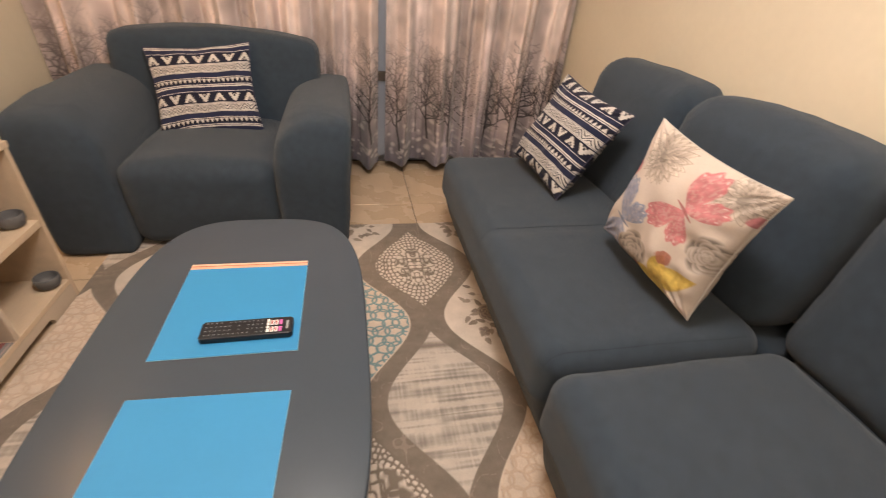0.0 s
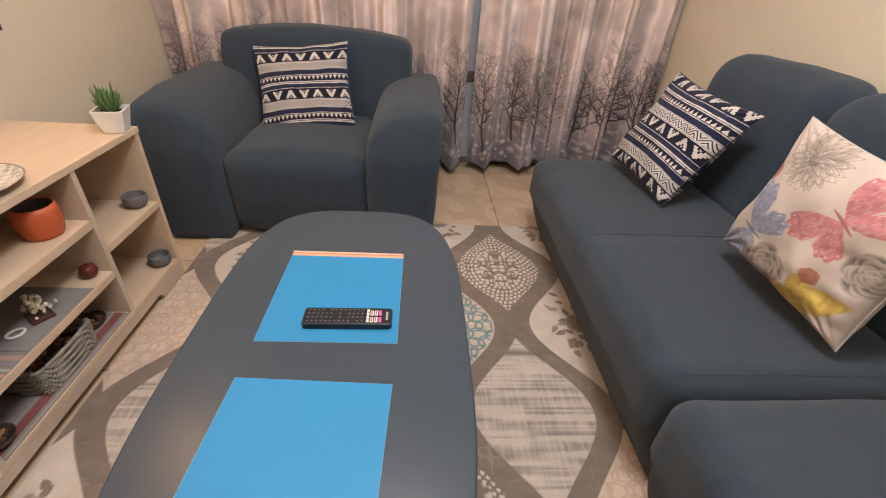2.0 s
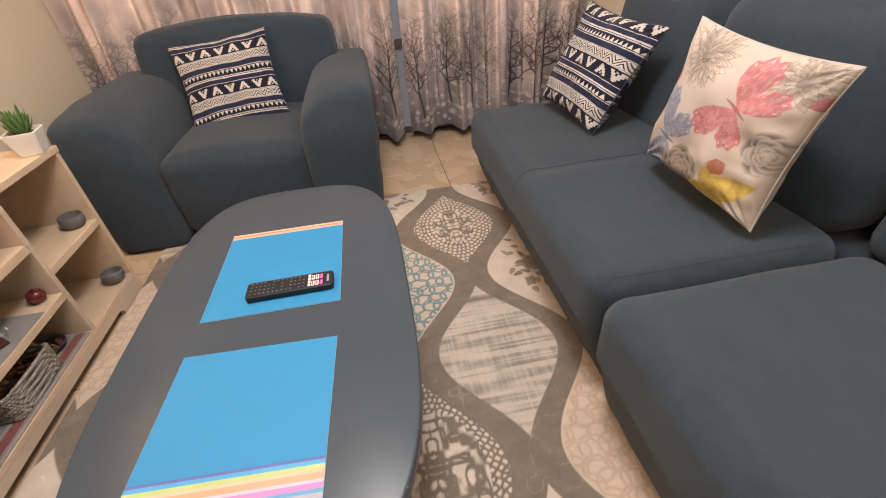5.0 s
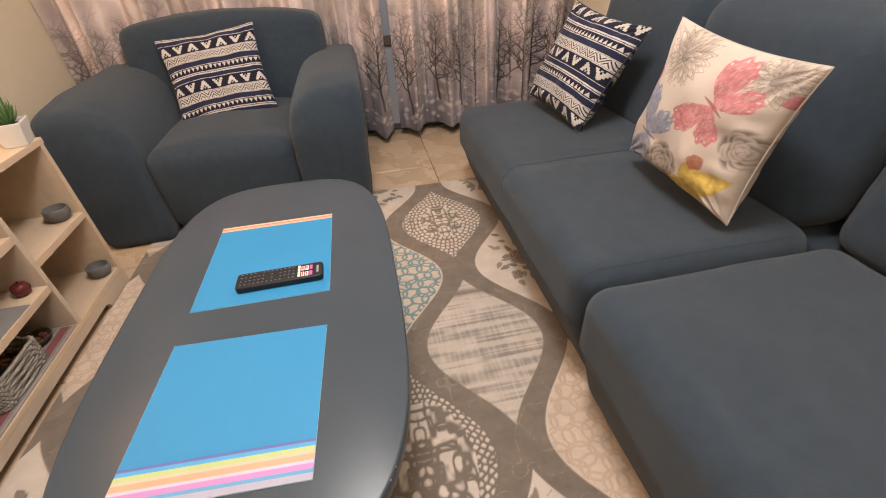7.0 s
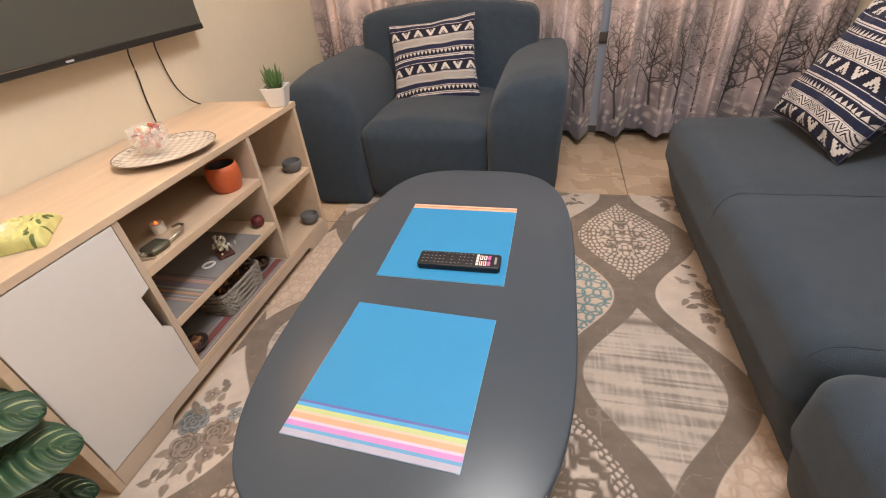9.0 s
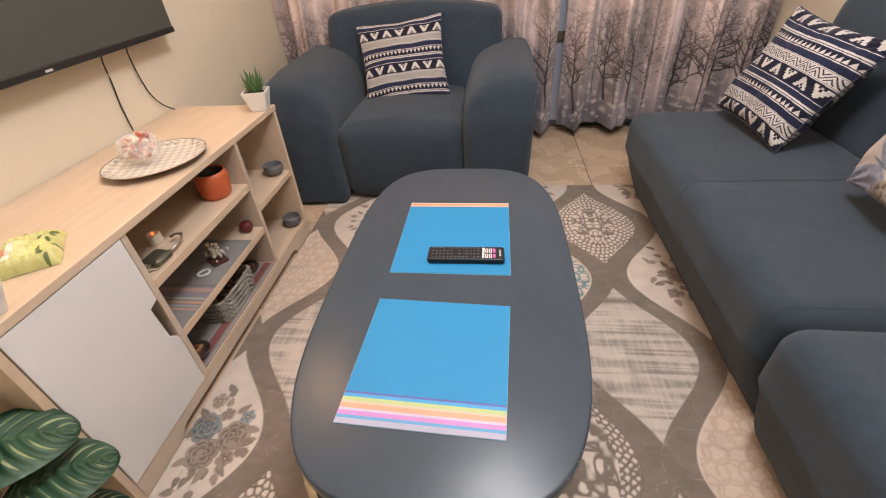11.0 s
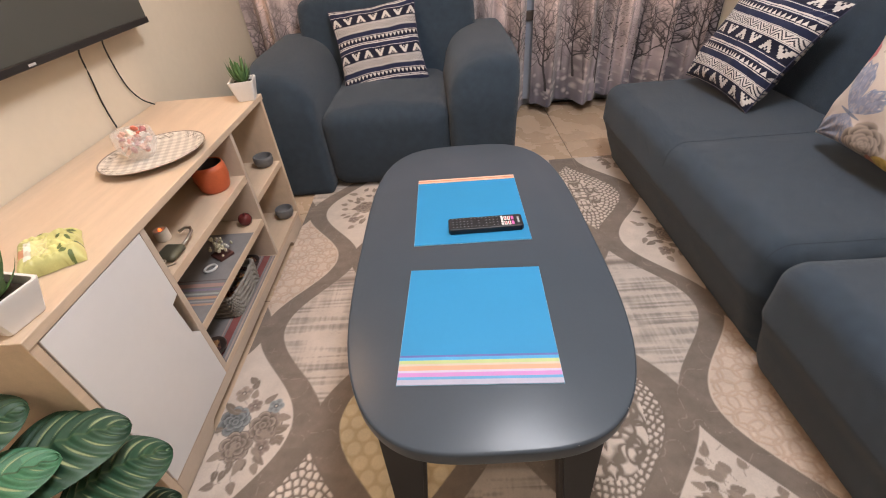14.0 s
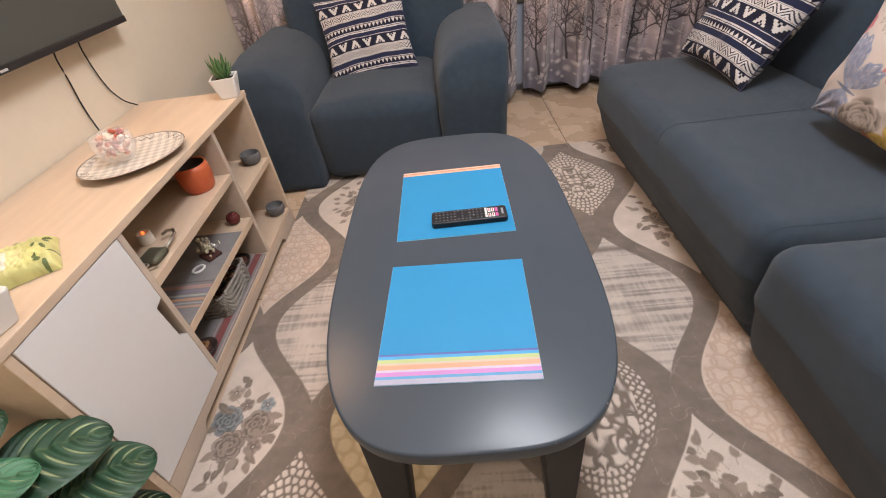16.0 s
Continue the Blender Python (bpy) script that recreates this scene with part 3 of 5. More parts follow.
# ---------------------------------------------------------------- armchair
def armchair():
    a = thing("armchair", "dark blue-grey slipcovered armchair with broad rounded arms", "armchair", (-0.285, 2.47, 0))

    def seat_warp(p):
        q = p.copy()
        q.z += 0.014 * (1 - min(1, abs(p.x) / 0.28) ** 2) * max(0.0, p.z / 0.2)
        q.y += 0.03 * max(0.0, -p.z / 0.2) * max(0.0, -p.y / 0.36)
        return q + Vector((-0.036, 0.385, 0.212))

    part("seat", soft_box((0.632, 0.72, 0.40), 0.078, 20, 0.010, 0.006, 1.0, seat_warp), FABRIC, a, smooth=True)

    def arm_warp(sign, middle, half):
        def f(p):
            q = p.copy()
            t = (p.z + 0.31) / 0.62
            # the outside flares out a little towards the top, and the front rounds over
            if sign * p.x > 0:
                q.x += sign * 0.030 * (t - 0.35)
            front = max(0.0, (-p.y - 0.20) / 0.225)
            if p.z > 0:
                q.z -= (0.030 * front ** 2) * p.z / 0.31
            if p.z > 0 and sign * p.x < 0:
                u = min(1.0, -sign * p.x / half)
                q.x += -sign * 0.030 * u * max(0.0, 1 - abs(p.z - 0.10) / 0.20) * max(0.0, 0.4 + p.y / 0.8)
            if p.z > 0:
                # the top rolls over to the inside in one wide curve
                r = max(0.0, min(1.0, (0.31 * half - sign * p.x) / (1.32 * half)))
                q.z -= 0.165 * (1 - math.sqrt(max(0.0, 1 - 0.98 * r * r))) * p.z / 0.31
            q.y += 0.035 * max(0.0, t - 0.75) / 0.25 * max(0.0, -p.y / 0.425)
            return q + Vector((middle, 0.425, 0.312))
        return f

    for s, middle, wide in ((-1, -0.492, 0.300), (1, 0.424, 0.306)):
        part("armrest", soft_box((wide, 0.85, 0.62), 0.038, 22, 0.010, 0.007, 3.0 + s, arm_warp(s, middle, wide / 2)), FABRIC, a, smooth=True)

    def back_warp(p):
        q = p.copy()
        t = (p.z + 0.36) / 0.72
        q.y += 0.15 * (t - 0.5)
        if p.z > 0:
            q.z += 0.038 * (1 - (p.x / 0.48) ** 2) * (p.z / 0.36)
        return q + Vector((-0.040, 0.730, 0.421))

    part("backrest", soft_box((0.965, 0.19, 0.72), 0.046, 20, 0.012, 0.006, 6.0, back_warp), FABRIC, a, smooth=True)
    for sx in (-0.346, 0.274):
        part("seam", tube([(sx, 0.034 + 0.03 * max(0, (0.2 - z) / 0.2), z) for z in np.linspace(0.03, 0.34, 10)], 0.0022, 6), SEAM, a)
    return a


armchair()

# ---------------------------------------------------------------- sofa
SX = 0.742


def seat_top(x, y, y0, y1, seam=None):
    """Height of a sofa seat over the floor at a place on it."""
    v = (y - (y0 + y1) / 2) / ((y1 - y0) / 2)
    z = 0.412 + 0.012 * math.cos(v * math.pi / 2) ** 0.5 if abs(v) < 1 else 0.412
    if seam is not None:
        z -= 0.007 * math.exp(-((y - seam) / 0.014) ** 2)
    return z


def stitch(bm, y, skew=0.0, lift=0.0006):
    """A line over the front roll and across the top of a seat."""
    tree = BVHTree.FromBMesh(bm)
    pts = []
    for z in np.linspace(0.335, 0.385, 8):
        hit = tree.ray_cast(Vector((SX - 0.3, y, z)), Vector((1, 0, 0)))
        if hit[0]:
            pts.append(hit[0] + hit[1] * lift)
    for d in np.concatenate([np.linspace(0.022, 0.08, 8), np.linspace(0.1, 0.61, 20)]):
        hit = tree.ray_cast(Vector((SX + d, y + d * skew, 0.8)), Vector((0, 0, -1)))
        if hit[0]:
            pts.append(hit[0] + hit[1] * lift)
    return [tuple(p) for p in pts]


def sofa_unit(name, label, y0, y1, backs, seam=None, forward=0.0, raised=0.0, fall=0.072, deep=0.225, round_off=0.070):
    s = thing(name, label, "sofa", group="sofa sections")
    w = y1 - y0
    yc = (y0 + y1) / 2

    def seat_warp(p):
        q = p + Vector((SX + 0.335, yc, 0.2125))
        q.z += raised * max(0.0, min(1.0, q.z / 0.3))
        q.x -= forward * max(0.0, -p.x / 0.335)
        if p.z > 0.1:
            q.z += (seat_top(q.x, q.y, y0, y1, seam) - 0.412) * min(1.0, (p.z - 0.1) / 0.05)
        # the front falls back to the floor, with a dent under the seat roll
        if p.x < 0:
            t = max(0.0, (0.25 - q.z) / 0.25)
            q.x += (fall * min(1.0, t * 1.3) ** 0.9 + 0.004 * math.exp(-((q.z - 0.20) / 0.03) ** 2)) * min(1.0, -p.x / 0.30)
        return q

    bm = soft_box((0.67, w, 0.40), 0.066, 44, 0.0, 0.005, y0 * 3, seat_warp)
    if seam is not None:
        part("seam", tube(stitch(bm, seam, 0.012), 0.0007, 6), SEAM, s)
        part("piping", tube(stitch(bm, y0 + 0.034, 0.0)[4:], 0.0007, 6), SEAM, s)
    part("seat", bm, FABRIC, s, smooth=True)
    part("base", soft_box((0.60, w - 0.004, 0.215), 0.016, 14, 0.0, 0.002, y0, lambda p: p + Vector((SX + 0.090 + 0.30, yc, 0.1205))), FABRIC, s, smooth=True)
    for b0, b1 in backs:
        h = b1 - b0

        def back_warp(p):
            q = p.copy()
            t = (p.z + 0.28) / 0.56
            q.x += 0.085 * t
            if p.z > 0:
                q.z += 0.006 * (1 - (2 * p.y / h) ** 2)
            return q + Vector((1.5745 - deep / 2, (b0 + b1) / 2, 0.627))

        part("backrest", soft_box((deep, h, 0.535), round_off, 20, 0.014, 0.007, b0 * 5, back_warp), FABRIC, s, smooth=True)
    part("rear_base", soft_box((0.21, w - 0.02, 0.36), 0.03, 8, 0, 0.003, y0, lambda p: p + Vector((1.525, yc, 0.181))), FABRIC, s, smooth=True)
    return s


far = sofa_unit("sofa_section", "dark blue-grey slipcovered sofa section with two backrests", 1.338, 2.665, [(2.025, 2.65), (1.395, 2.035)], 1.947, round_off=0.085)
near = sofa_unit("sofa_section", "dark blue-grey slipcovered sofa section, smooth seat", -0.05, 1.330, [(0.68, 1.372), (-0.02, 0.685)], None, 0.012, 0.008, 0.060, 0.135, 0.056)

# ---------------------------------------------------------------- cushions
def tribal_print(U, V, start):
    """Bands of stepped arrows, zigzags and teeth; V runs down from the upper edge."""
    navy, dark, white = np.array([0.023, 0.028, 0.062]), np.array([0.016, 0.017, 0.032]), np.array([0.56, 0.525, 0.50])
    s = np.mod(V + 0.004 * np.sin(U * 7) - start, 0.44) / 0.44
    C = np.broadcast_to(navy, U.shape + (3,)).copy()

    def put(m, c):
        C[m] = c

    def line(s0, s1):
        put((s > s0) & (s < s1), white)

    # stepped arrows, turn and turn about
    arrows = s < 0.255
    put(arrows, dark)
    q = U / 0.150 + 0.15
    n = np.floor(q).astype(int)
    a = np.abs((q - n) * 2 - 1)
    b = s / 0.255
    bb = np.where(n % 2 == 0, b, 1 - b)
    st = np.floor(bb * 5.5) / 5.5
    put(arrows & (a < 0.14 + 0.80 * st) & (a < 0.80) & (bb > 0.10) & (bb < 0.90), white)
    notch = 1.05 * (st - 0.44)
    put(arrows & (a < notch), dark)
    put(arrows & (a < notch - 0.20) & (bb < 0.86), white * 0.75)
    # hatched zigzag band
    line(0.262, 0.278)
    zig = (s > 0.285) & (s < 0.475)
    put(zig, white)
    zz = np.abs(np.mod(U / 0.118, 1.0) * 2 - 1)
    t = (s - 0.285) / 0.19
    ph = np.mod((t - 0.85 * zz) / 0.42, 1.0)
    put(zig & (ph < 0.40) & (t > 0.10) & (t < 0.90), dark)
    line(0.482, 0.495)
    # teeth
    line(0.625, 0.642)
    teeth = (s > 0.642) & (s < 0.775)
    put(teeth, dark)
    e = np.abs(np.mod(U / 0.048, 1.0) * 2 - 1)
    tt = (s - 0.66) / 0.105
    put(teeth & (tt > 0) & (e > 0.12 + tt * 0.95), white)
    line(0.795, 0.815)
    line(0.830, 0.862)
    line(0.965, 0.978)
    return C


def garden_print(U, V):
    """Cream cloth with butterflies and greyish blooms."""
    g = np.random.default_rng(12)
    C = np.broadcast_to(np.array([0.54, 0.46, 0.41]), U.shape + (3,)).copy()
    C *= (0.95 + 0.1 * smooth_noise(U, V, 0.2, 0.2, 91))[..., None]

    def lay(m, c):
        a = np.clip(m, 0, 1)[..., None]
        C[:] = C * (1 - a) + np.asarray(c) * a

    def bloom(cx, cy, R, tone, n):
        lay(np.clip((0.86 - np.hypot(U - cx, V - cy) / R) * 5, 0, 1) * 0.8, np.asarray(tone) * 0.5)
        for ring_r in (0.95, 0.78, 0.6, 0.42, 0.24, 0.1):
            cnt = max(5, int(n * (0.45 + 0.55 * ring_r)))
            for q in range(cnt):
                a = 2 * math.pi * (q + 0.5 * (ring_r * 10 % 2)) / cnt + g.normal(0, 0.06)
                px, py = cx + R * ring_r * 0.78 * math.cos(a), cy + R * ring_r * 0.78 * math.sin(a)
                u = (U - px) * math.cos(a) + (V - py) * math.sin(a)
                w = -(U - px) * math.sin(a) + (V - py) * math.cos(a)
                L, W = R * 0.30, R * 0.105 * (0.7 + 0.6 * ring_r)
                d = np.hypot(u / L, w / (W * np.clip(1 - 0.62 * u / L, 0.2, 2)))
                lay(np.clip((1 - d) * 9, 0, 1), np.asarray(tone) * g.uniform(0.85, 1.3) * (0.8 + 0.35 * ring_r) * (0.72 + 0.5 * np.clip(u / L + 0.3, 0, 1))[..., None])
                lay(np.clip(1 - np.abs(d - 0.95) * 8, 0, 1) * 0.75, np.asarray(tone) * 0.42)

    def butterfly(cx, cy, size, turn, colour, rim):
        ca, sa = math.cos(turn), math.sin(turn)
        x = ((U - cx) * ca + (V - cy) * sa) / size
        y = (-(U - cx) * sa + (V - cy) * ca) / size
        ax = np.abs(x)
        rad, th = np.hypot(ax, y), np.arctan2(-y, ax)
        for cth, L, wid in ((0.42, 1.0, 0.58), (-0.62, 0.80, 0.56)):
            lobe = L * np.clip(1 - (np.abs(th - cth) / wid) ** 2.4, 0, 1) ** 0.5 * (1 + 0.04 * np.cos(th * 26))
            m = np.clip((lobe - rad) * 26, 0, 1)
            tone = np.asarray(colour)[None, None] * (0.78 + 0.42 * smooth_noise(x + 9, y + 9, 0.09, 0.09, 55))[..., None]
            C[:] = C * (1 - m[..., None]) + tone * m[..., None]
            lay(m * np.clip(1 - (lobe - rad) * 9, 0, 1) * 0.8, rim)
            vein = np.clip(1 - np.abs(np.sin((th - cth) * 9)) * 7, 0, 1) * (rad > 0.15)
            lay(m * vein * 0.35, np.asarray(colour) * 0.35)
            spots = np.clip(1 - np.hypot((lobe - rad - 0.09) / 0.035, np.sin(th * 14) / 0.45), 0, 1) * 2
            lay(m * np.clip((smooth_noise(x + 5, y + 5, 0.05, 0.03, 56) - 0.52) * 4, 0, 1) * 0.30, (0.56, 0.47, 0.42))
            lay(m * np.clip(spots, 0, 1) * 0.55, (0.75, 0.66, 0.62))
        lay(np.clip((0.022 + 0.02 * np.cos(y * 6) - ax) * 60, 0, 1) * (np.abs(y) < 0.30) * 0.8, np.asarray(rim) * 0.7)

    def rose(cx, cy, R, tone):
        x, y = (U - cx) / R, (V - cy) / R
        r, th = np.hypot(x, y), np.arctan2(y, x)
        for k, (rk, petals) in enumerate(((1.0, 5), (0.84, 5), (0.68, 4), (0.52, 4), (0.37, 3), (0.23, 3), (0.12, 2))):
            f = np.abs(np.mod(th * petals / (2 * math.pi) + 0.37 * k, 1.0) - 0.5) * 2
            lip = rk * (1 - 0.20 * f ** 3) * (0.97 + 0.06 * smooth_noise(U, V, 0.03, 0.03, 30 + k))
            m = np.clip((lip - r) * 14, 0, 1)
            lay(m, np.asarray(tone)[None, None] * (1.38 - 1.0 * np.clip((lip - r) / 0.22, 0, 1) - 0.30 * f ** 4)[..., None])

    def wing(px, py, dx, dy, width, colour, rim):
        """One rounded wing from the body outwards, veined, with a darker lip."""
        L = math.hypot(dx, dy)
        u = ((U - px) * dx + (V - py) * dy) / L / L
        w = ((V - py) * dx - (U - px) * dy) / L / width
        half = np.sin(np.pi * np.clip(u, 0, 1) ** 0.72) ** 0.75
        inside = np.clip((half - np.abs(w)) * 7, 0, 1) * (u > 0) * (u < 1)
        lay(inside, np.asarray(colour)[None, None] * (0.80 + 0.38 * smooth_noise(U, V, 0.02, 0.02, 43))[..., None])
        lay(inside * np.clip(1 - np.abs(np.sin(w / np.clip(u, 0.1, 1) * 3.2)) * 8, 0, 1) * 0.35, rim)
        lay(inside * np.clip(1 - (half - np.abs(w)) * 5, 0, 1) * 0.55, rim)

    def blot(cx, cy, R, tone):
        d = np.hypot(U - cx, V - cy) / R * (0.82 + 0.4 * smooth_noise(U, V, 0.025, 0.025, 41))
        lay(np.clip((1 - d) * 6, 0, 1) * 0.9, np.asarray(tone)[None, None] * (0.8 + 0.4 * smooth_noise(U, V, 0.012, 0.012, 42))[..., None])

    bloom(0.28, 0.144, 0.197, (0.36, 0.30, 0.26), 23)
    bloom(0.87, 0.106, 0.167, (0.38, 0.32, 0.28), 22)
    rose(0.945, 0.526, 0.150, (0.45, 0.385, 0.345))
    butterfly(0.68, 0.344, 0.317, -1.15, (0.50, 0.19, 0.205), (0.46, 0.11, 0.13))
    butterfly(0.235, 0.735, 0.36, -1.45, (0.25, 0.27, 0.36), (0.14, 0.20, 0.32))
    rose(0.46, 0.889, 0.183, (0.37, 0.305, 0.26))
    amber, rust = (0.55, 0.39, 0.11), (0.42, 0.22, 0.08)
    wing(0.70, 0.915, 0.28, -0.20, 0.085, amber, rust)
    wing(0.70, 0.915, 0.12, 0.07, 0.055, amber, rust)
    wing(0.70, 0.915, 0.04, -0.225, 0.070, amber, rust)
    wing(0.70, 0.915, -0.195, 0.075, 0.060, amber, rust)
    blot(0.738, 0.715, 0.055, (0.36, 0.13, 0.09))
    blot(0.525, 0.98, 0.050, (0.36, 0.13, 0.09))
    blot(0.04, 0.348, 0.075, (0.46, 0.10, 0.12))
    blot(1.0, 0.199, 0.046, (0.40, 0.13, 0.15))
    return C


def cushion(label, centre, across, up, printer, thick=0.13, n=321, group="", taper=0.0, folds=0.0):
    """A stuffed cushion with pinched corners; across and up are its sides in the room."""
    X, Yv = Vector(across), Vector(up)
    w, h = X.length, Yv.length
    ex = X.normalized()
    ez = ex.cross(Yv).normalized()
    ey = ez.cross(ex)
    root = thing("cushion", label, "cushion", group=group)
    root.matrix_basis = Matrix.Translation(centre) @ Matrix((ex, ey, ez)).transposed().to_4x4()
    a = np.linspace(-1, 1, n)
    A, B = np.meshgrid(a, a, indexing="ij")
    pull = 0.088
    px = A * (1 - pull * (1 - B ** 2)) * (1 + taper * B) * w / 2
    py = B * (1 - pull * (1 - A ** 2)) * h / 2
    body = (np.clip(1 - np.abs(A) ** 2.3, 0, 1) * np.clip(1 - np.abs(B) ** 2.3, 0, 1)) ** 0.50
    near = np.minimum(1 - np.abs(A), 1 - np.abs(B))
    corner = np.arctan2(1.02 - np.abs(A), 1.02 - np.abs(B))
    crease = 0.022 * (smooth_noise(A + 3, B + 3, 0.33, 0.42, 17) - 0.5) * np.clip(body * 3, 0, 1)
    crease += 0.0022 * np.sin(corner * 17 + A * 2) * np.exp(-((np.hypot(1 - np.abs(A), 1 - np.abs(B)) - 0.30) / 0.22) ** 2) * np.clip(near * 9, 0, 1)
    # slack cloth gathers in folds along the lower edge and one side
    sag = np.clip((-B - 0.25) / 0.75, 0, 1) * np.clip((1 + B) * 7, 0, 1)
    slack = np.clip((A - 0.35) / 0.65, 0, 1) * np.clip((1 - A) * 7, 0, 1)
    crease += folds * (sag * (np.sin(9 * B + 7 * A + 3 * np.sin(3.1 * A)) + 0.5 * np.sin(21 * B - 5 * A)) + slack * (np.sin(13 * B + 8 * A) + 0.6 * np.sin(23 * B - 4 * A + 1)))
    for sign, name in ((1, "front"), (-1, "back")):
        z = sign * (body * thick / 2 + crease + 0.0006)
        P = np.stack([px, py, z], -1)
        C = printer((A + 1) / 2, (1 - B) / 2)
        if sign < 0:
            P, C = P[::-4, ::4], C[::-4, ::4]
        sheet(name, P, C, CUSHIONDYE, root)
    edge = [(px[i, j], py[i, j], 0) for i, j in [(i, 0) for i in range(0, n - 1, 8)] + [(n - 1, j) for j in range(0, n - 1, 8)] + [(i, n - 1) for i in range(n - 1, 0, -8)] + [(0, j) for j in range(n - 1, 0, -8)]]
    part("piping", tube(edge, 0.0022, 6, True), plain(name + "_piping", (0.5, 0.46, 0.42) if "cream" in label else (0.05, 0.05, 0.09), 0.9), root)
    return root


cushion("navy and white patterned cushion on the armchair seat", (-0.361, 3.016, 0.572), (0.460, 0.045, 0.042), (-0.046, 0.231, 0.381), lambda u, v: tribal_print(u, v, 0.108), 0.115, group="patterned cushions", folds=0.0015)
cushion("navy and white patterned cushion leaning on the sofa", (1.185, 2.337, 0.623), (0.052, -0.436, -0.036), (0.204, -0.067, 0.352), lambda u, v: tribal_print(u, 1.0 - v, 0.018), 0.17, group="patterned cushions", taper=0.075, folds=0.0045)
cushion("cream cushion printed with butterflies and grey flowers", (1.183, 1.608, 0.653), (0.026, -0.43, -0.034), (0.063, -0.063, 0.377), garden_print, 0.17, 361, taper=0.02, folds=0.0035)

# ---------------------------------------------------------------- coffee table
TXC, TYC, THX, THY, TTOP = 0.026, 1.457, 0.298, 0.580, 0.437


def oval(hx, hy, n=96, shorter=0.0):
    """A rounded oblong; its far end is a little shorter."""
    pts = []
    for k in range(n):
        a = 2 * math.pi * k / n
        c, s = math.cos(a), math.sin(a)
        power = 3.45
        pts.append((math.copysign(abs(c) ** (2 / power), c) * hx, math.copysign(abs(s) ** (2 / power), s) * (hy - shorter * (s > 0))))
    return pts


table = thing("coffee_table", "charcoal lacquered oval coffee table with worn edge", "coffee table", (TXC, TYC, 0))
part("tabletop", plate_of(oval(THX + 0.002, THY, 140, 0.020), TTOP - 0.034, TTOP, 0.006, 4), CHARCOAL, table, smooth=True)
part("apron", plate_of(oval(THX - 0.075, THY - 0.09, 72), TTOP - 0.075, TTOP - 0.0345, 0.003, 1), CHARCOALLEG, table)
for sx in (-1, 1):
    for sy in (-1, 1):
        bm = bmesh.new()
        bmesh.ops.create_cube(bm, size=1)
        for v in bm.verts:
            low = v.co.z < 0
            wx, wy = (0.054, 0.044) if low else (0.088, 0.06)
            v.co = Vector(((-0.184 if sx < 0 else 0.166) + (0 if low else -0.014 * sx) + v.co.x * wx, sy * (0.52 if low else 0.485) + v.co.y * wy, 0.0115 if low else TTOP - 0.036))
        bmesh.ops.bevel(bm, geom=bm.edges[:], offset=0.007, segments=2, affect="EDGES")
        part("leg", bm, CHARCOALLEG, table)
chips = random.Random(5)
for _ in range(15):
    bm = bmesh.new()
    a = chips.gauss(-0.95, 0.16) if chips.random() < 0.85 else chips.gauss(-1.3, 0.2)
    c, s = math.cos(a), math.sin(a)
    px, py = math.copysign(abs(c) ** (2 / 3.45), c) * (THX + 0.0005), math.copysign(abs(s) ** (2 / 3.45), s) * (THY - 0.0015)
    r = chips.uniform(0.0007, 0.0019)
    bmesh.ops.create_icosphere(bm, subdivisions=1, radius=r, matrix=Matrix.Translation((px, py, TTOP - chips.uniform(0.002, 0.006))))
    part("edge_chip", bm, CHIP, table, "bare chipped spot")


def card_mat(label, at, turn, stripes, length=0.318, width=0.302):
    """A thin blue mat with coloured stripes; stripes are (from, to, colour) along its length."""
    m = thing("placemat", label, "placemat", at, turn, group="placemats")
    cuts = sorted(stripes)
    part("card", box(-width / 2, width / 2, cuts[-1][1] if cuts[0][0] <= -length / 2 + 1e-4 else -length / 2, cuts[0][0] if cuts[0][0] > 0 else length / 2, 0, 0.0016, 0.0004, 1), BLUEMAT, m)
    for i, (s0, s1, c) in enumerate(cuts):
        part("stripe", box(-width / 2, width / 2, s0, s1, 0, 0.0016), plain("stripe_ink", c, 0.6), m)
    part("edging", box(-width / 2 - 0.0006, width / 2 + 0.0006, -length / 2 - 0.0006, length / 2 + 0.0006, -0.0003, 0.0007), plain("pale_cut_edge", (0.25, 0.48, 0.64), 0.7), m)
    return m


L2 = 0.159
near_stripes, e = [], -L2
for wdt, c in ((0.011, (0.36, 0.36, 0.47)), (0.006, (0.10, 0.31, 0.54)), (0.009, (0.48, 0.22, 0.50)), (0.005, (0.46, 0.44, 0.58)), (0.010, (0.62, 0.33, 0.22)), (0.005, (0.50, 0.44, 0.34)), (0.008, (0.40, 0.50, 0.23)), (0.007, (0.06, 0.32, 0.60)), (0.005, (0.10, 0.13, 0.38))):
    near_stripes.append((e, e + wdt, c))
    e += wdt
card_mat("sky blue placemat with rainbow stripes at one end", (0.0075, 1.164, TTOP + 0.0005), -2.6, near_stripes)
card_mat("sky blue placemat with a salmon stripe under the remote", (0.0195, 1.597, TTOP + 0.0005), -0.3,
         [(0.171 - 0.022, 0.171 - 0.012, (0.72, 0.40, 0.28)), (0.171 - 0.012, 0.171 - 0.008, (0.50, 0.16, 0.10)), (0.171 - 0.008, 0.171, (0.74, 0.45, 0.33))], 0.342)

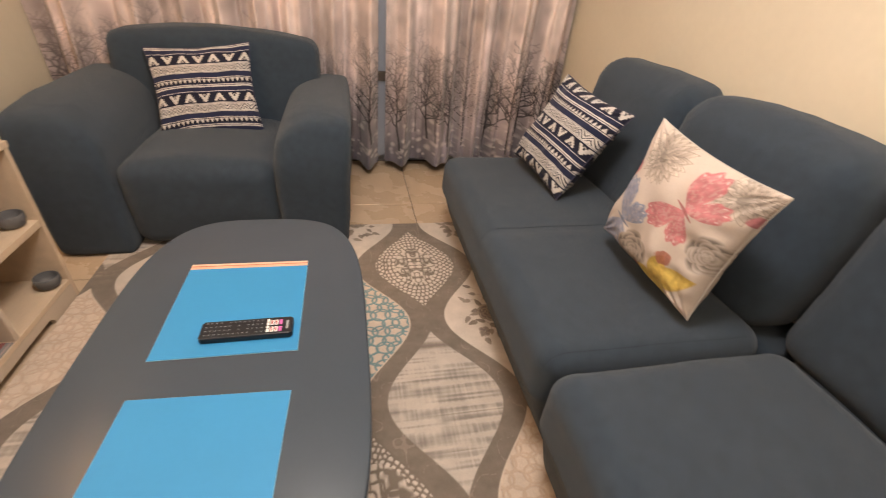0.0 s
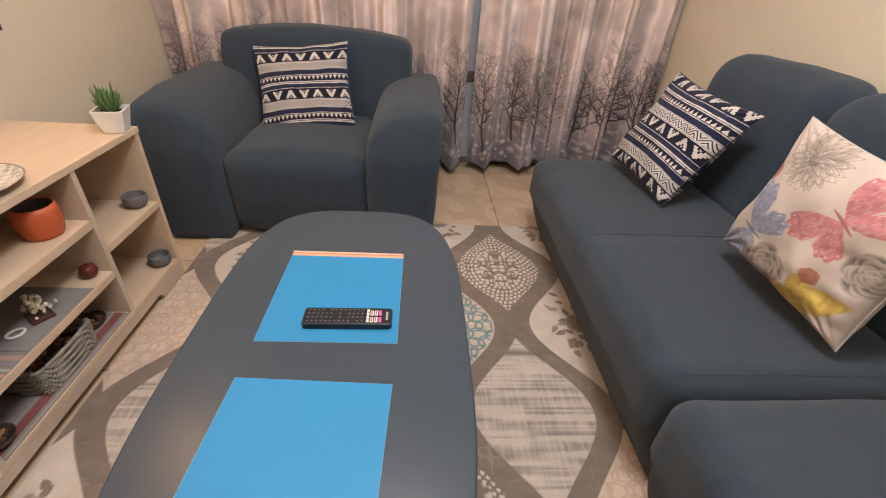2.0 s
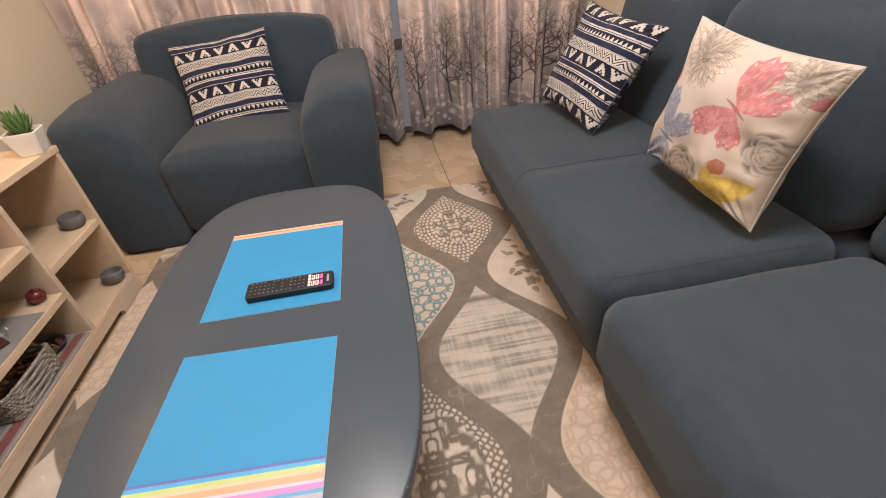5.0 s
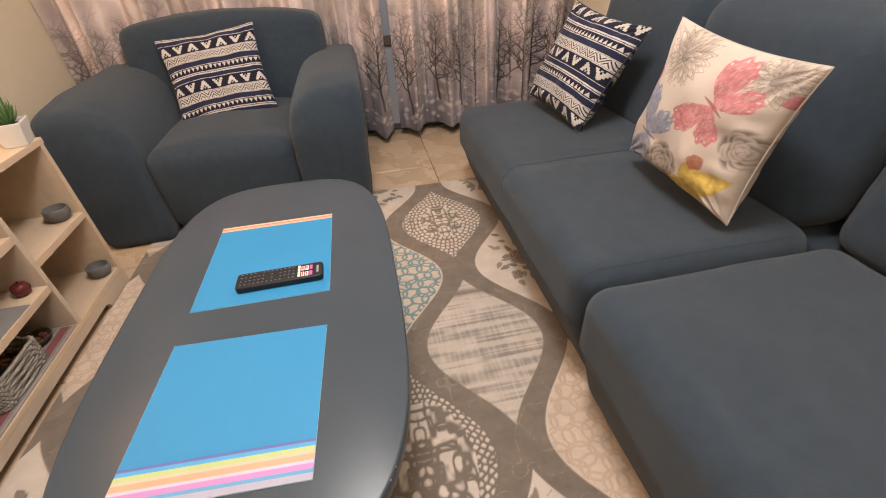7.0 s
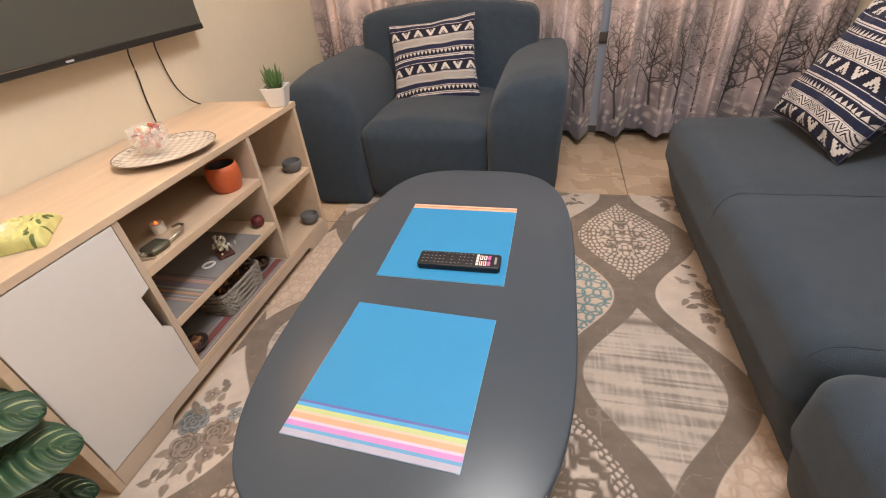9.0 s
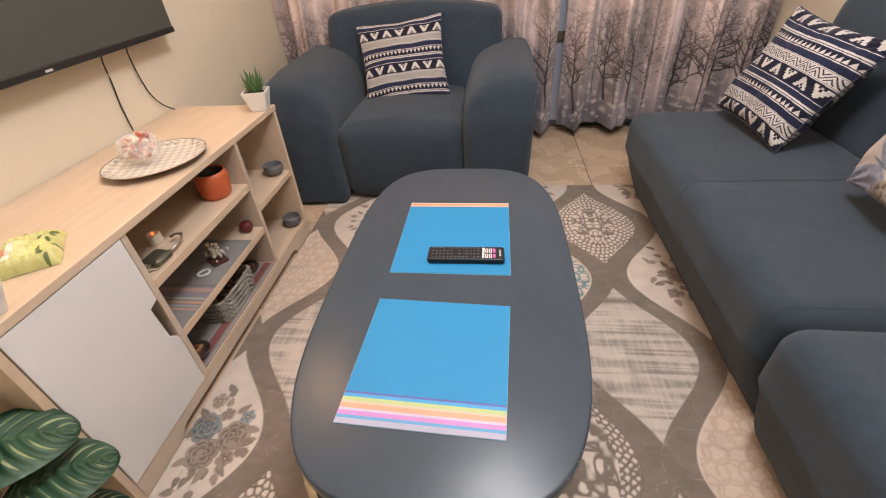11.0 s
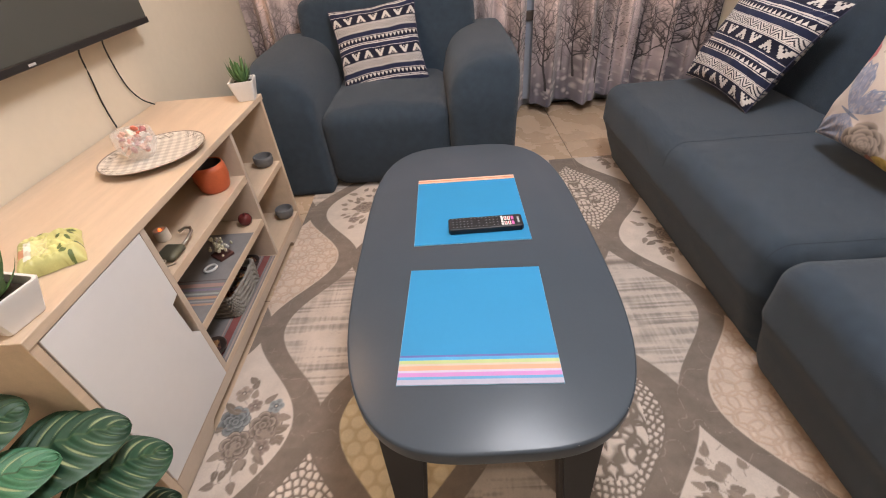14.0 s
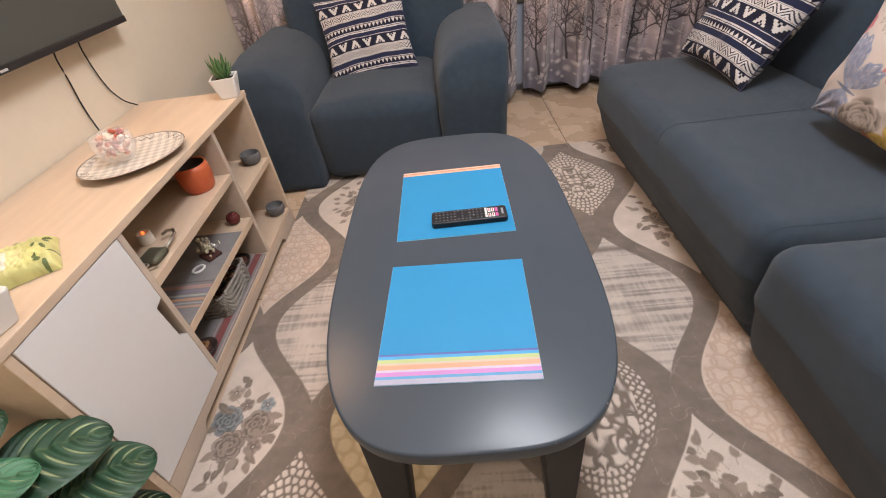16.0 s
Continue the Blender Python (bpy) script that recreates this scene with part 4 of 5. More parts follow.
remote = thing("remote_control", "black television remote with white and pink buttons", "remote control", (0.057, 1.491, TTOP + 0.002), 0.6)
part("body", plate_of([(x * 0.0985 - 0, y * 0.0275) for x, y in [(-1, -0.8), (-0.95, -1), (0.95, -1), (1, -0.8), (1, 0.8), (0.95, 1), (-0.95, 1), (-1, 0.8)]], 0.0, 0.0165, 0.003, 2), BLACKPLASTIC, remote)
KEYGREY, KEYWHITE, KEYPINK, KEYDARK = plain("grey_key_print", (0.30, 0.32, 0.34)), plain("white_key", (0.75, 0.73, 0.72)), plain("pink_key", (0.55, 0.12, 0.36)), plain("dark_key", (0.03, 0.032, 0.038), 0.35)
for i in range(13):
    for j in range(4):
        if (i * 7 + j * 3) % 11 == 4 or (6 <= i <= 8 and j in (1, 2) and (i != 7)):
            continue
        x, y = -0.086 + i * 0.0098, -0.0185 + j * 0.0122
        part("key", box(x - 0.0032, x + 0.0032, y - 0.0034, y + 0.0034, 0.0163, 0.0178, 0.0006, 1), KEYDARK, remote)
        part("key_mark", box(x - 0.0011, x + 0.0013, y - 0.0006, y + 0.0012, 0.0177, 0.0181), KEYGREY, remote)
for i, (x0, x1) in enumerate(((0.0415, 0.0475), (0.0495, 0.0570), (0.0590, 0.0665), (0.0685, 0.0755))):
    for y0, y1 in ((-0.0215, -0.0125), (-0.0105, -0.0015), (0.0005, 0.0095), (0.0115, 0.0205)):
        if i and y0 in (-0.0105, 0.0115):
            continue
        hi = y1 if not i else y1 + 0.007
        part("app_key", box(x0, x1, y0, hi, 0.0163, 0.0182, 0.0007, 1), KEYPINK if i == 3 else KEYWHITE, remote, "pink key" if i == 3 else "white key")
        if i in (1, 2):
            part("key_mark", box(x0 + 0.002, x1 - 0.0025, y0 + 0.002, hi - 0.002, 0.0181, 0.01845), plain("red_print", (0.45, 0.08, 0.08)), remote)
part("logo_bar", box(0.0845, 0.0895, -0.013, 0.013, 0.0163, 0.0168), KEYGREY, remote, "pale plain logo bar")

# ---------------------------------------------------------------- media cabinet
FX, BX, CY0, CY1, CT = -0.738, WALL_L + 0.004, 1.010, 2.226, 0.614
cab = thing("media_cabinet", "pale oak low media cabinet with open shelves, white door", "cabinet")
part("top_panel", box(BX, FX + 0.004, CY0 - 0.002, CY1 + 0.002, CT - 0.021, CT, 0.002, 2), OAK, cab)
part("side_panel", box(BX, FX, CY0, CY0 + 0.019, 0.0, CT - 0.0215, 0.001, 1), OAK, cab)
part("side_panel", box(BX, FX, CY1 - 0.018, CY1, 0.0, CT - 0.0215, 0.001, 1), OAK, cab)
part("divider", box(BX + 0.008, FX, 1.346, 1.365, 0.089, CT - 0.0215, 0.001, 1), OAKEDGE, cab)
part("divider", box(BX + 0.008, FX, 1.889, 1.907, 0.089, CT - 0.0215, 0.001, 1), OAKEDGE, cab)
part("bottom_panel", box(BX + 0.008, FX, CY0 + 0.0195, CY1 - 0.0185, 0.070, 0.0885, 0.001, 1), OAK, cab)
part("shelf", box(BX + 0.008, FX - 0.001, 1.3655, 1.8885, 0.418, 0.444, 0.001, 1), OAK, cab)
part("shelf", box(BX + 0.008, FX - 0.001, 1.3655, 1.8885, 0.237, 0.262, 0.001, 1), OAK, cab)
part("shelf", box(BX + 0.008, FX - 0.001, 1.9075, 2.2075, 0.318, 0.342, 0.001, 1), OAK, cab)
part("back_panel", box(BX, BX + 0.007, CY0 + 0.0195, CY1 - 0.0185, 0.0, CT - 0.0215), OAKBACK, cab)
# plinth with a long low cut-out that is round at both ends
pl = [(CY0 + 0.0195, 0.0), (1.195, 0.0)] + [(1.195 + 0.030 * (1 - math.cos(a)), 0.036 * math.sin(a)) for a in np.linspace(0.2, math.pi / 2, 6)] + \
     [(2.065 - 0.030 * (1 - math.cos(a)), 0.036 * math.sin(a)) for a in np.linspace(math.pi / 2, 0.2, 6)] + [(2.065, 0.0), (CY1 - 0.0185, 0.0), (CY1 - 0.0185, 0.0695), (CY0 + 0.0195, 0.0695)]
bm = plate_of(pl, 0, 0.018)
bmesh.ops.transform(bm, matrix=Matrix(((0, 0, 1, FX - 0.018), (1, 0, 0, 0), (0, 1, 0, 0), (0, 0, 0, 1))), verts=bm.verts[:])
bmesh.ops.recalc_face_normals(bm, faces=bm.faces[:])
part("plinth", bm, OAKEDGE, cab)
# white door with a finger notch in its edge
dy0, dy1, dz0, dz1 = CY0 + 0.022, 1.3435, 0.074, 0.590
outline = [(dy0, dz0), (dy1, dz0), (dy1, 0.262), (dy1 - 0.024, 0.284), (dy1 - 0.030, 0.392), (dy1, 0.400), (dy1, dz1), (dy0, dz1)]
bm = plate_of(outline, 0, 0.018, 0.001, 1)
bmesh.ops.transform(bm, matrix=Matrix(((0, 0, 1, FX - 0.0165), (1, 0, 0, 0), (0, 1, 0, 0), (0, 0, 0, 1))), verts=bm.verts[:])
bmesh.ops.recalc_face_normals(bm, faces=bm.faces[:])
door = part("door", bm, WHITEDOOR, cab, "white lacquered door with a finger notch")
part("edge_band", box(FX - 0.014, FX - 0.004, dy0 - 0.0025, dy0 - 0.0004, dz0, dz1), plain("brown_edge_band", (0.22, 0.13, 0.07)), door)
part("edge_band", box(FX - 0.014, FX - 0.004, dy0, dy1, dz0 - 0.0028, dz0 - 0.0004), plain("brown_edge_band", (0.22, 0.13, 0.07)), door)
for sy in (1.40, 1.52):
    part("peg_hole", box(FX - 0.19, FX - 0.184, 1.8875, 1.8893, sy - 1.05, sy - 1.045), SOIL, cab)

# ---------------------------------------------------------------- television and cables
tv = thing("television", "wall-mounted black flat television, switched off", "television", (WALL_L, 0, 0))
tv.matrix_basis = pose(WALL_L, 0, -0.0144, 0.36, 0, 0)
ty0, ty1, tz0, tz1 = 1.335, 2.285, 0.876, 1.425
part("housing", box(0.045, 0.078, ty0, ty1, tz0, tz1, 0.006, 2), TVFRAME, tv)
part("screen", box(0.0782, 0.0815, ty0 + 0.008, ty1 - 0.008, tz0 + 0.022, tz1 - 0.008), TVSCREEN, tv)
part("chin", box(0.0782, 0.084, ty0 + 0.004, ty1 - 0.004, tz0 + 0.002, tz0 + 0.021, 0.002, 1), TVFRAME, tv)
part("logo", box(0.0841, 0.0855, 1.702, 1.726, tz0 + 0.007, tz0 + 0.0125), plain("silver_badge", (0.6, 0.58, 0.56), 0.4), tv, "plain silver badge")
part("wall_bracket", box(0.0, 0.046, 1.65, 1.97, 1.05, 1.28, 0.003, 1), TVFRAME, tv)
for pts in ([(0.055, 1.955, 0.90), (0.022, 1.956, 0.86), (0.010, 1.966, 0.78), (0.008, 1.958, 0.715), (0.010, 1.955, 0.66), (0.03, 1.935, CT + 0.004)],
            [(0.055, 2.066, 0.90), (0.024, 2.070, 0.86), (0.010, 2.092, 0.76), (0.008, 2.108, 0.70), (0.016, 2.135, 0.65), (0.040, 2.172, CT + 0.003)]):
    dense = []
    for i in range(len(pts) - 1):
        for t in np.linspace(0, 1, 6)[:-1]:
            dense.append(Vector(pts[i]).lerp(Vector(pts[i + 1]), t))
    for _ in range(3):
        dense = [dense[0]] + [(dense[i - 1] + dense[i] * 2 + dense[i + 1]) / 4 for i in range(1, len(dense) - 1)] + [dense[-1]]
    c = thing("cable", "black cable hanging from the television", "cable", (WALL_L, 0, 0), group="television cables")
    part("cord", tube([tuple(p) for p in dense], 0.0025, 8), CABLE, c, smooth=True)

# ---------------------------------------------------------------- small potted plants
def succulent(label, at, turn, seed, scale=1.0, tall=1.0):
    r = random.Random(seed)
    p = thing("potted_succulent", label, "potted plant", at, turn, group="potted succulents")
    bm = bmesh.new()
    w0, w1, w2, h = 0.030 * scale, 0.044 * scale, 0.039 * scale, 0.072 * scale * tall
    rings = []
    for w, z in ((w0 * 0.9, 0.0), (w0, 0.003), (w1, h - 0.003), (w1, h), (w2, h), (w2 * 0.97, h - 0.012)):
        rings.append([bm.verts.new((x * w, y * w, z)) for x, y in ((-1, -0.86), (-0.86, -1), (0.86, -1), (1, -0.86), (1, 0.86), (0.86, 1), (-0.86, 1), (-1, 0.86))])
    for a, b in zip(rings, rings[1:]):
        for j in range(8):
            bm.faces.new((a[j], a[(j + 1) % 8], b[(j + 1) % 8], b[j]))
    bm.faces.new(rings[0])
    bmesh.ops.recalc_face_normals(bm, faces=bm.faces[:])
    part("pot", bm, WHITEPOT, p, "white ceramic pot")
    part("soil", box(-w2 * 0.84, w2 * 0.84, -w2 * 0.84, w2 * 0.84, h - 0.020, h - 0.011), SOIL, p)
    for k in range(30):
        lift = k / 30
        a, tilt = k * 2.4, 1.15 - 0.95 * lift + r.uniform(-0.1, 0.1)
        L = (0.058 + 0.03 * lift) * scale * (1.25 if scale > 1 else 1.0) * r.uniform(0.85, 1.15)
        bm = bmesh.new()
        d, s = Vector((math.cos(a), math.sin(a), 0)), Vector((-math.sin(a), math.cos(a), 0))
        rows = []
        for i in range(7):
            t = i / 6
            bend = tilt * (1 - 0.35 * t)
            c = d * (math.sin(bend) * L * t + 0.006) + Vector((0, 0, h - 0.012 + math.cos(bend) * L * t))
            wd = 0.0105 * scale * (1 - t) ** 0.55 * (0.75 + 1.1 * t * (1 - t))
            up = (Vector((0, 0, 1)) * math.sin(bend) - d * math.cos(bend)) * 0.003 * (1 - t)
            rows.append([bm.verts.new(c - s * wd), bm.verts.new(c - up), bm.verts.new(c + s * wd), bm.verts.new(c + up * 0.3)])
        for a0, b0 in zip(rows, rows[1:]):
            for j in range(4):
                bm.faces.new((a0[j], a0[(j + 1) % 4], b0[(j + 1) % 4], b0[j]))
        bmesh.ops.recalc_face_normals(bm, faces=bm.faces[:])
        part("leaf", bm, SUCCULENT, p, smooth=True)
    return p


succulent("small green succulent in a white pot beside the armchair", (-0.765, 2.172, CT), 12, 3)
succulent("green succulent in a white pot at the cabinet end", (-0.785, 1.062, CT), -12, 8, 1.12, 0.82)

# ---------------------------------------------------------------- plate with a glass of sweets
def check_print(X, Y):
    base = np.array([0.72, 0.66, 0.58])
    C = np.broadcast_to(base, X.shape + (3,)).copy()
    u, v = np.mod((X + Y) / 0.034, 1.0), np.mod((X - Y) / 0.034, 1.0)
    for w in (u, v):
        C *= (1 - 0.19 * (w < 0.5))[..., None]
    return C


platter = thing("oval_plate", "oval grey-checked porcelain plate on the cabinet", "plate", (-0.868, 1.697, CT), -26)
rr, aa = np.meshgrid(np.linspace(0, 1, 60), np.linspace(0, 2 * np.pi, 181), indexing="ij")
PX, PY = 0.126 * rr * np.cos(aa), 0.146 * rr * np.sin(aa)
PZ = 0.010 + 0.012 * np.clip((rr - 0.62) / 0.38, 0, 1) ** 1.5
CC = check_print(PX, PY)
rim = (rr > 0.80) & (rr < 0.965)
lines = (np.mod(aa * 13 + rr * 16, 2.6) < 0.28) | (np.mod(aa * 13 - rr * 16, 2.6) < 0.28)
CC[rim & lines & (np.mod(aa, 1.05) < 0.75)] = (0.10, 0.088, 0.08)
CC[rr > 0.982] = (0.20, 0.165, 0.14)
sheet("dish", np.stack([PX, PY, PZ], -1), CC, PORCELAIN, platter)
part("underside", lathe([(0.0, 0.0), (0.6, 0.0), (0.64, 0.004), (0.985, 0.0195), (1.0, 0.0222)], 64, 0.126, 0.146), plain("taupe_plate_edge", (0.34, 0.28, 0.24), 0.4), platter, smooth=True)

glass = thing("glass_bowl", "clear cut-glass tumbler filled with wrapped sweets", "glass bowl", (-0.893, 1.683, CT + 0.0115))
gb = lathe([(0.0, 0.0), (0.026, 0.0), (0.036, 0.008), (0.050, 0.035), (0.053, 0.055), (0.049, 0.078), (0.0465, 0.078), (0.050, 0.055), (0.047, 0.036), (0.033, 0.011), (0.0, 0.007)], 40)
for v in gb.verts:
    rad = math.hypot(v.co.x, v.co.y)
    if rad > 0.03:
        a = math.atan2(v.co.y, v.co.x)
        k = 1 + 0.022 * math.cos(a * 10 + v.co.z * 160)
        v.co.x, v.co.y = v.co.x * k, v.co.y * k
gob = part("bowl", gb, GLASS, glass, smooth=True)
gob.visible_shadow = False
sweets = random.Random(2)
SWEET = [plain("sweet_wrapper", c, 0.35) for c in ((0.60, 0.16, 0.10), (0.74, 0.46, 0.36), (0.80, 0.70, 0.62), (0.36, 0.14, 0.14), (0.78, 0.62, 0.52))]
for k in range(44):
    z = 0.026 + 0.052 * (k / 44)
    R = (0.024 + 0.35 * min(z, 0.045)) * math.sqrt(sweets.random())
    a = sweets.uniform(0, 6.28)
    bm = bmesh.new()
    bmesh.ops.create_icosphere(bm, subdivisions=1, radius=0.0080)
    for v in bm.verts:
        v.co.x *= 1.5
        v.co.z *= 0.7
    bmesh.ops.transform(bm, matrix=pose(R * math.cos(a), R * math.sin(a), z, sweets.uniform(0, 90), sweets.uniform(0, 60), sweets.uniform(0, 360)), verts=bm.verts[:])
    part("sweet", bm, SWEET[k % 5], glass)

# ---------------------------------------------------------------- pack of tissues
pack = thing("tissue_pack", "soft crumpled lime green pack of tissues with leaf print", "tissue pack", (-0.848, 1.242, CT), 38)
FILM = mat("printed_plastic_film", (1, 1, 1), 0.38, vary=0.10, scale=30, dye=True)
QU, QV = np.meshgrid(np.linspace(-1, 1, 90), np.linspace(-1, 1, 110), indexing="ij")
crumple = smooth_noise(QU + 4, QV + 4, 0.30, 0.22, 71) * 0.6 + smooth_noise(QU + 4, QV + 4, 0.11, 0.13, 72) * 0.4 - 0.5
crumple = crumple + 0.5 * np.abs(smooth_noise(QU + QV + 6, QU - QV + 6, 0.24, 0.30, 73) - 0.5)
full = np.clip((1 - np.abs(QU) ** 7.0) * (1 - np.abs(QV) ** 9.0), 0, 1) ** 0.6
QX = 0.056 * QU * (1 - 0.05 * (1 - QV ** 2)) + 0.004 * crumple
QY = 0.068 * QV * (1 - 0.05 * (1 - QU ** 2)) + 0.004 * crumple
QZ = 0.0015 + full * (0.030 + 0.012 * crumple)
dye = np.broadcast_to(np.array([0.53, 0.52, 0.21]), QU.shape + (3,)).copy()
dye *= (0.86 + 0.36 * smooth_noise(QU + 2, QV + 2, 0.5, 0.4, 74))[..., None]
pale = (QU > -0.62) & (QU < 0.12) & (np.abs(QV + 0.12) < 0.50)
dye[pale] = (0.66, 0.62, 0.30)
dye[pale & (QU < -0.40)] = (0.70, 0.68, 0.58)
dye[(QU < -0.62) & (QU > -0.86) & (np.abs(QV + 0.2) < 0.26)] = (0.58, 0.28, 0.16)
prints = random.Random(9)
for k in range(11):
    u0, v0 = (prints.uniform(0.45, 0.97), -0.9 + 0.22 * k) if k < 9 else (prints.uniform(-0.5, 0.2), 0.84)
    th = prints.uniform(0, 3.1)
    lu = ((QU - u0) * math.cos(th) + (QV - v0) * math.sin(th)) / 0.12
    lv = (-(QU - u0) * math.sin(th) + (QV - v0) * math.cos(th)) / 0.075
    dye[lu ** 2 + lv ** 2 < 1] = (0.10, 0.14, 0.045)
sheet("wrapper", np.stack([QX, QY, QZ], -1), dye, FILM, pack)
part("underside", box(-0.050, 0.050, -0.062, 0.062, 0.0, 0.0035, 0.001, 1), plain("lime_film", (0.5, 0.52, 0.2), 0.4), pack)

# ---------------------------------------------------------------- things on the shelves
S1, S2, S3, S0 = 0.444, 0.262, 0.342, 0.0885
pot = thing("orange_pot", "orange clay flower pot on the upper shelf", "pot", (-0.806, 1.808, S1))
part("body", lathe([(0.0, 0.0), (0.040, 0.0), (0.047, 0.010), (0.054, 0.045), (0.053, 0.074), (0.049, 0.091), (0.0455, 0.091), (0.048, 0.072), (0.047, 0.03), (0.0, 0.012)], 40), TERRACOTTA, pot, smooth=True)
part("liner", lathe([(0.0, 0.022), (0.044, 0.024), (0.0462, 0.055), (0.0448, 0.0885)], 36), plain("dark_slate_glaze", (0.085, 0.08, 0.085), 0.4), pot, "dark slate inside", smooth=True)


def bowl(at, turn):
    b = thing("small_bowl", "small grey stoneware bowl on a shelf", "bowl", at, turn, group="grey stoneware bowls")
    part("body", lathe([(0.0, 0.0), (0.022, 0.0), (0.032, 0.007), (0.039, 0.024), (0.038, 0.043), (0.035, 0.046), (0.033, 0.044), (0.034, 0.026), (0.026, 0.012), (0.0, 0.008)], 36), GREYCLAY, b, smooth=True)
    return b


bowl((-0.788, 2.167, S3), 0)
bowl((-0.777, 2.167, S0), 40)

ball = thing("wooden_apple", "dark red glazed round ornament on a shelf", "ornament", (-0.786, 1.858, S2))
part("body", lathe([(0.0, 0.003), (0.010, 0.0), (0.020, 0.007), (0.0245, 0.022), (0.020, 0.037), (0.009, 0.043), (0.0, 0.039)], 28), plain("dark_red_glaze", (0.12, 0.022, 0.022), 0.22), ball, smooth=True)
part("stem", tube([(0, 0, 0.039), (0.002, 0, 0.046), (0.005, 0, 0.050)], 0.0015, 6), BLACKPLASTIC, ball)

candle = thing("tealight_candle", "small white electric candle glowing orange", "candle", (-0.842, 1.530, S1))
part("body", lathe([(0.0, 0.0), (0.018, 0.0), (0.019, 0.002), (0.019, 0.031), (0.016, 0.034), (0.012, 0.030), (0.0, 0.028)], 28), plain("ivory_wax", (0.78, 0.72, 0.64), 0.5), candle, smooth=True)
part("flame", lathe([(0.0, 0.027), (0.004, 0.030), (0.0042, 0.033), (0.0, 0.039)], 12), mat("orange_glow", (1.0, 0.16, 0.03), 0.5, vary=0.0, emit=2.2), candle, "glowing orange flame")

lock = thing("padlock", "old olive brass padlock with open steel shackle", "padlock", (-0.780, 1.448, S1 + 0.0005), -6)
part("body", soft_box((0.055, 0.062, 0.020), 0.009, 8, 0.002, 0.001, 1.0, lambda p: p + Vector((0, 0, 0.0105))), BRASSDARK, lock, smooth=True)
part("shackle", tube([(0.016, 0.024, 0.011), (0.017, 0.058, 0.015), (0.013, 0.086, 0.019), (0.001, 0.100, 0.021), (-0.014, 0.098, 0.021), (-0.023, 0.082, 0.019)], 0.0042, 8), STEEL, lock, smooth=True)
part("key", tube([(-0.004, -0.032, 0.010), (-0.006, -0.05, 0.008), (0.0, -0.066, 0.005)], 0.0026, 6), STEEL, lock)
part("key_bow", tube([(0.012 * math.cos(a), -0.040 + 0.008 * math.sin(a), 0.012) for a in np.linspace(0, 6.28, 13)[:-1]], 0.002, 6, True), STEEL, lock)
pin = thing("metal_pin", "short steel pin lying on a shelf", "pin", (-0.765, 1.402, S1 + 0.0022), 35)
part("rod", tube([(-0.016, 0, 0), (0, 0, 0), (0.016, 0, 0)], 0.002, 8), STEEL, pin)


def striped_mat(label, x0, x1, y0, y1, z, bands):
    m = thing("shelf_mat", label, "shelf mat", group="shelf mats")
    part("sheet", box(x0, x1, y0, y1, z, z + 0.0012), plain("grey_woven_mat", (0.22, 0.21, 0.21), 0.85, vary=0.15), m)
    for s0, s1, c, along in bands:
        b = (x0 + 0.001, x1 - 0.001, s0, s1) if along == "x" else (s0, s1, y0 + 0.001, y1 - 0.001)
        part("stripe", box(*b, z + 0.0013, z + 0.0018), plain("mat_stripe", c, 0.85, vary=0.15), m)


striped_mat("grey shelf mat with faded coloured stripes", -1.06, -0.742, 1.37, 1.80, S2 + 0.0003,
            [(1.440, 1.448, (0.44, 0.27, 0.20), "x"), (1.455, 1.460, (0.34, 0.33, 0.32), "x"), (1.468, 1.478, (0.50, 0.28, 0.18), "x"), (1.486, 1.494, (0.36, 0.38, 0.34), "x"), (1.504, 1.512, (0.24, 0.20, 0.27), "x"), (1.520, 1.536, (0.40, 0.25, 0.22), "x"), (1.548, 1.552, (0.16, 0.13, 0.13), "x")])
striped_mat("grey shelf mat with dark red stripes under the basket", -1.06, -0.742, 1.37, 1.885, S0 + 0.0003,
            [(-0.752, -0.746, (0.36, 0.28, 0.26), "y"), (-0.787, -0.762, (0.22, 0.07, 0.065), "y"), (-0.798, -0.793, (0.36, 0.28, 0.26), "y")])

fig = thing("glass_figurine", "small clear glass ornament with pale flowers", "figurine", (-0.805, 1.672, S2 + 0.0022), -35)
part("base", box(-0.028, 0.030, -0.022, 0.030, 0, 0.010, 0.003, 2), plain("dark_red_wood_base", (0.08, 0.03, 0.025), 0.4), fig)
fr = random.Random(9)
for k in range(44):
    bm = bmesh.new()
    bmesh.ops.create_icosphere(bm, subdivisions=1, radius=fr.uniform(0.004, 0.009))
    for v in bm.verts:
        v.co.z *= 0.6
    h = fr.random()
    bmesh.ops.transform(bm, matrix=pose(fr.gauss(0, 0.012) * (1.2 - 0.6 * h), fr.gauss(0.004, 0.012) * (1.2 - 0.6 * h), 0.016 + 0.052 * h, fr.uniform(0, 80), fr.uniform(0, 80), 0), verts=bm.verts[:])
    part("petal", bm, [plain("cream_petal", (0.55, 0.50, 0.36), 0.3), GLASS][k % 3 == 0] if k < 2 else bpy.data.materials["clear_glass" if k % 4 == 0 else "cream_petal"], fig)
ring = thing("napkin_ring", "white oval ring lying on a shelf mat", "ring", (-0.815, 1.606, S2 + 0.0055), -35)
part("band", tube([(0.015 * math.cos(a), 0.019 * math.sin(a), 0) for a in np.linspace(0, 6.283, 25)[:-1]], 0.0038, 8, True), plain("white_enamel", (0.72, 0.70, 0.68), 0.3), ring, smooth=True)

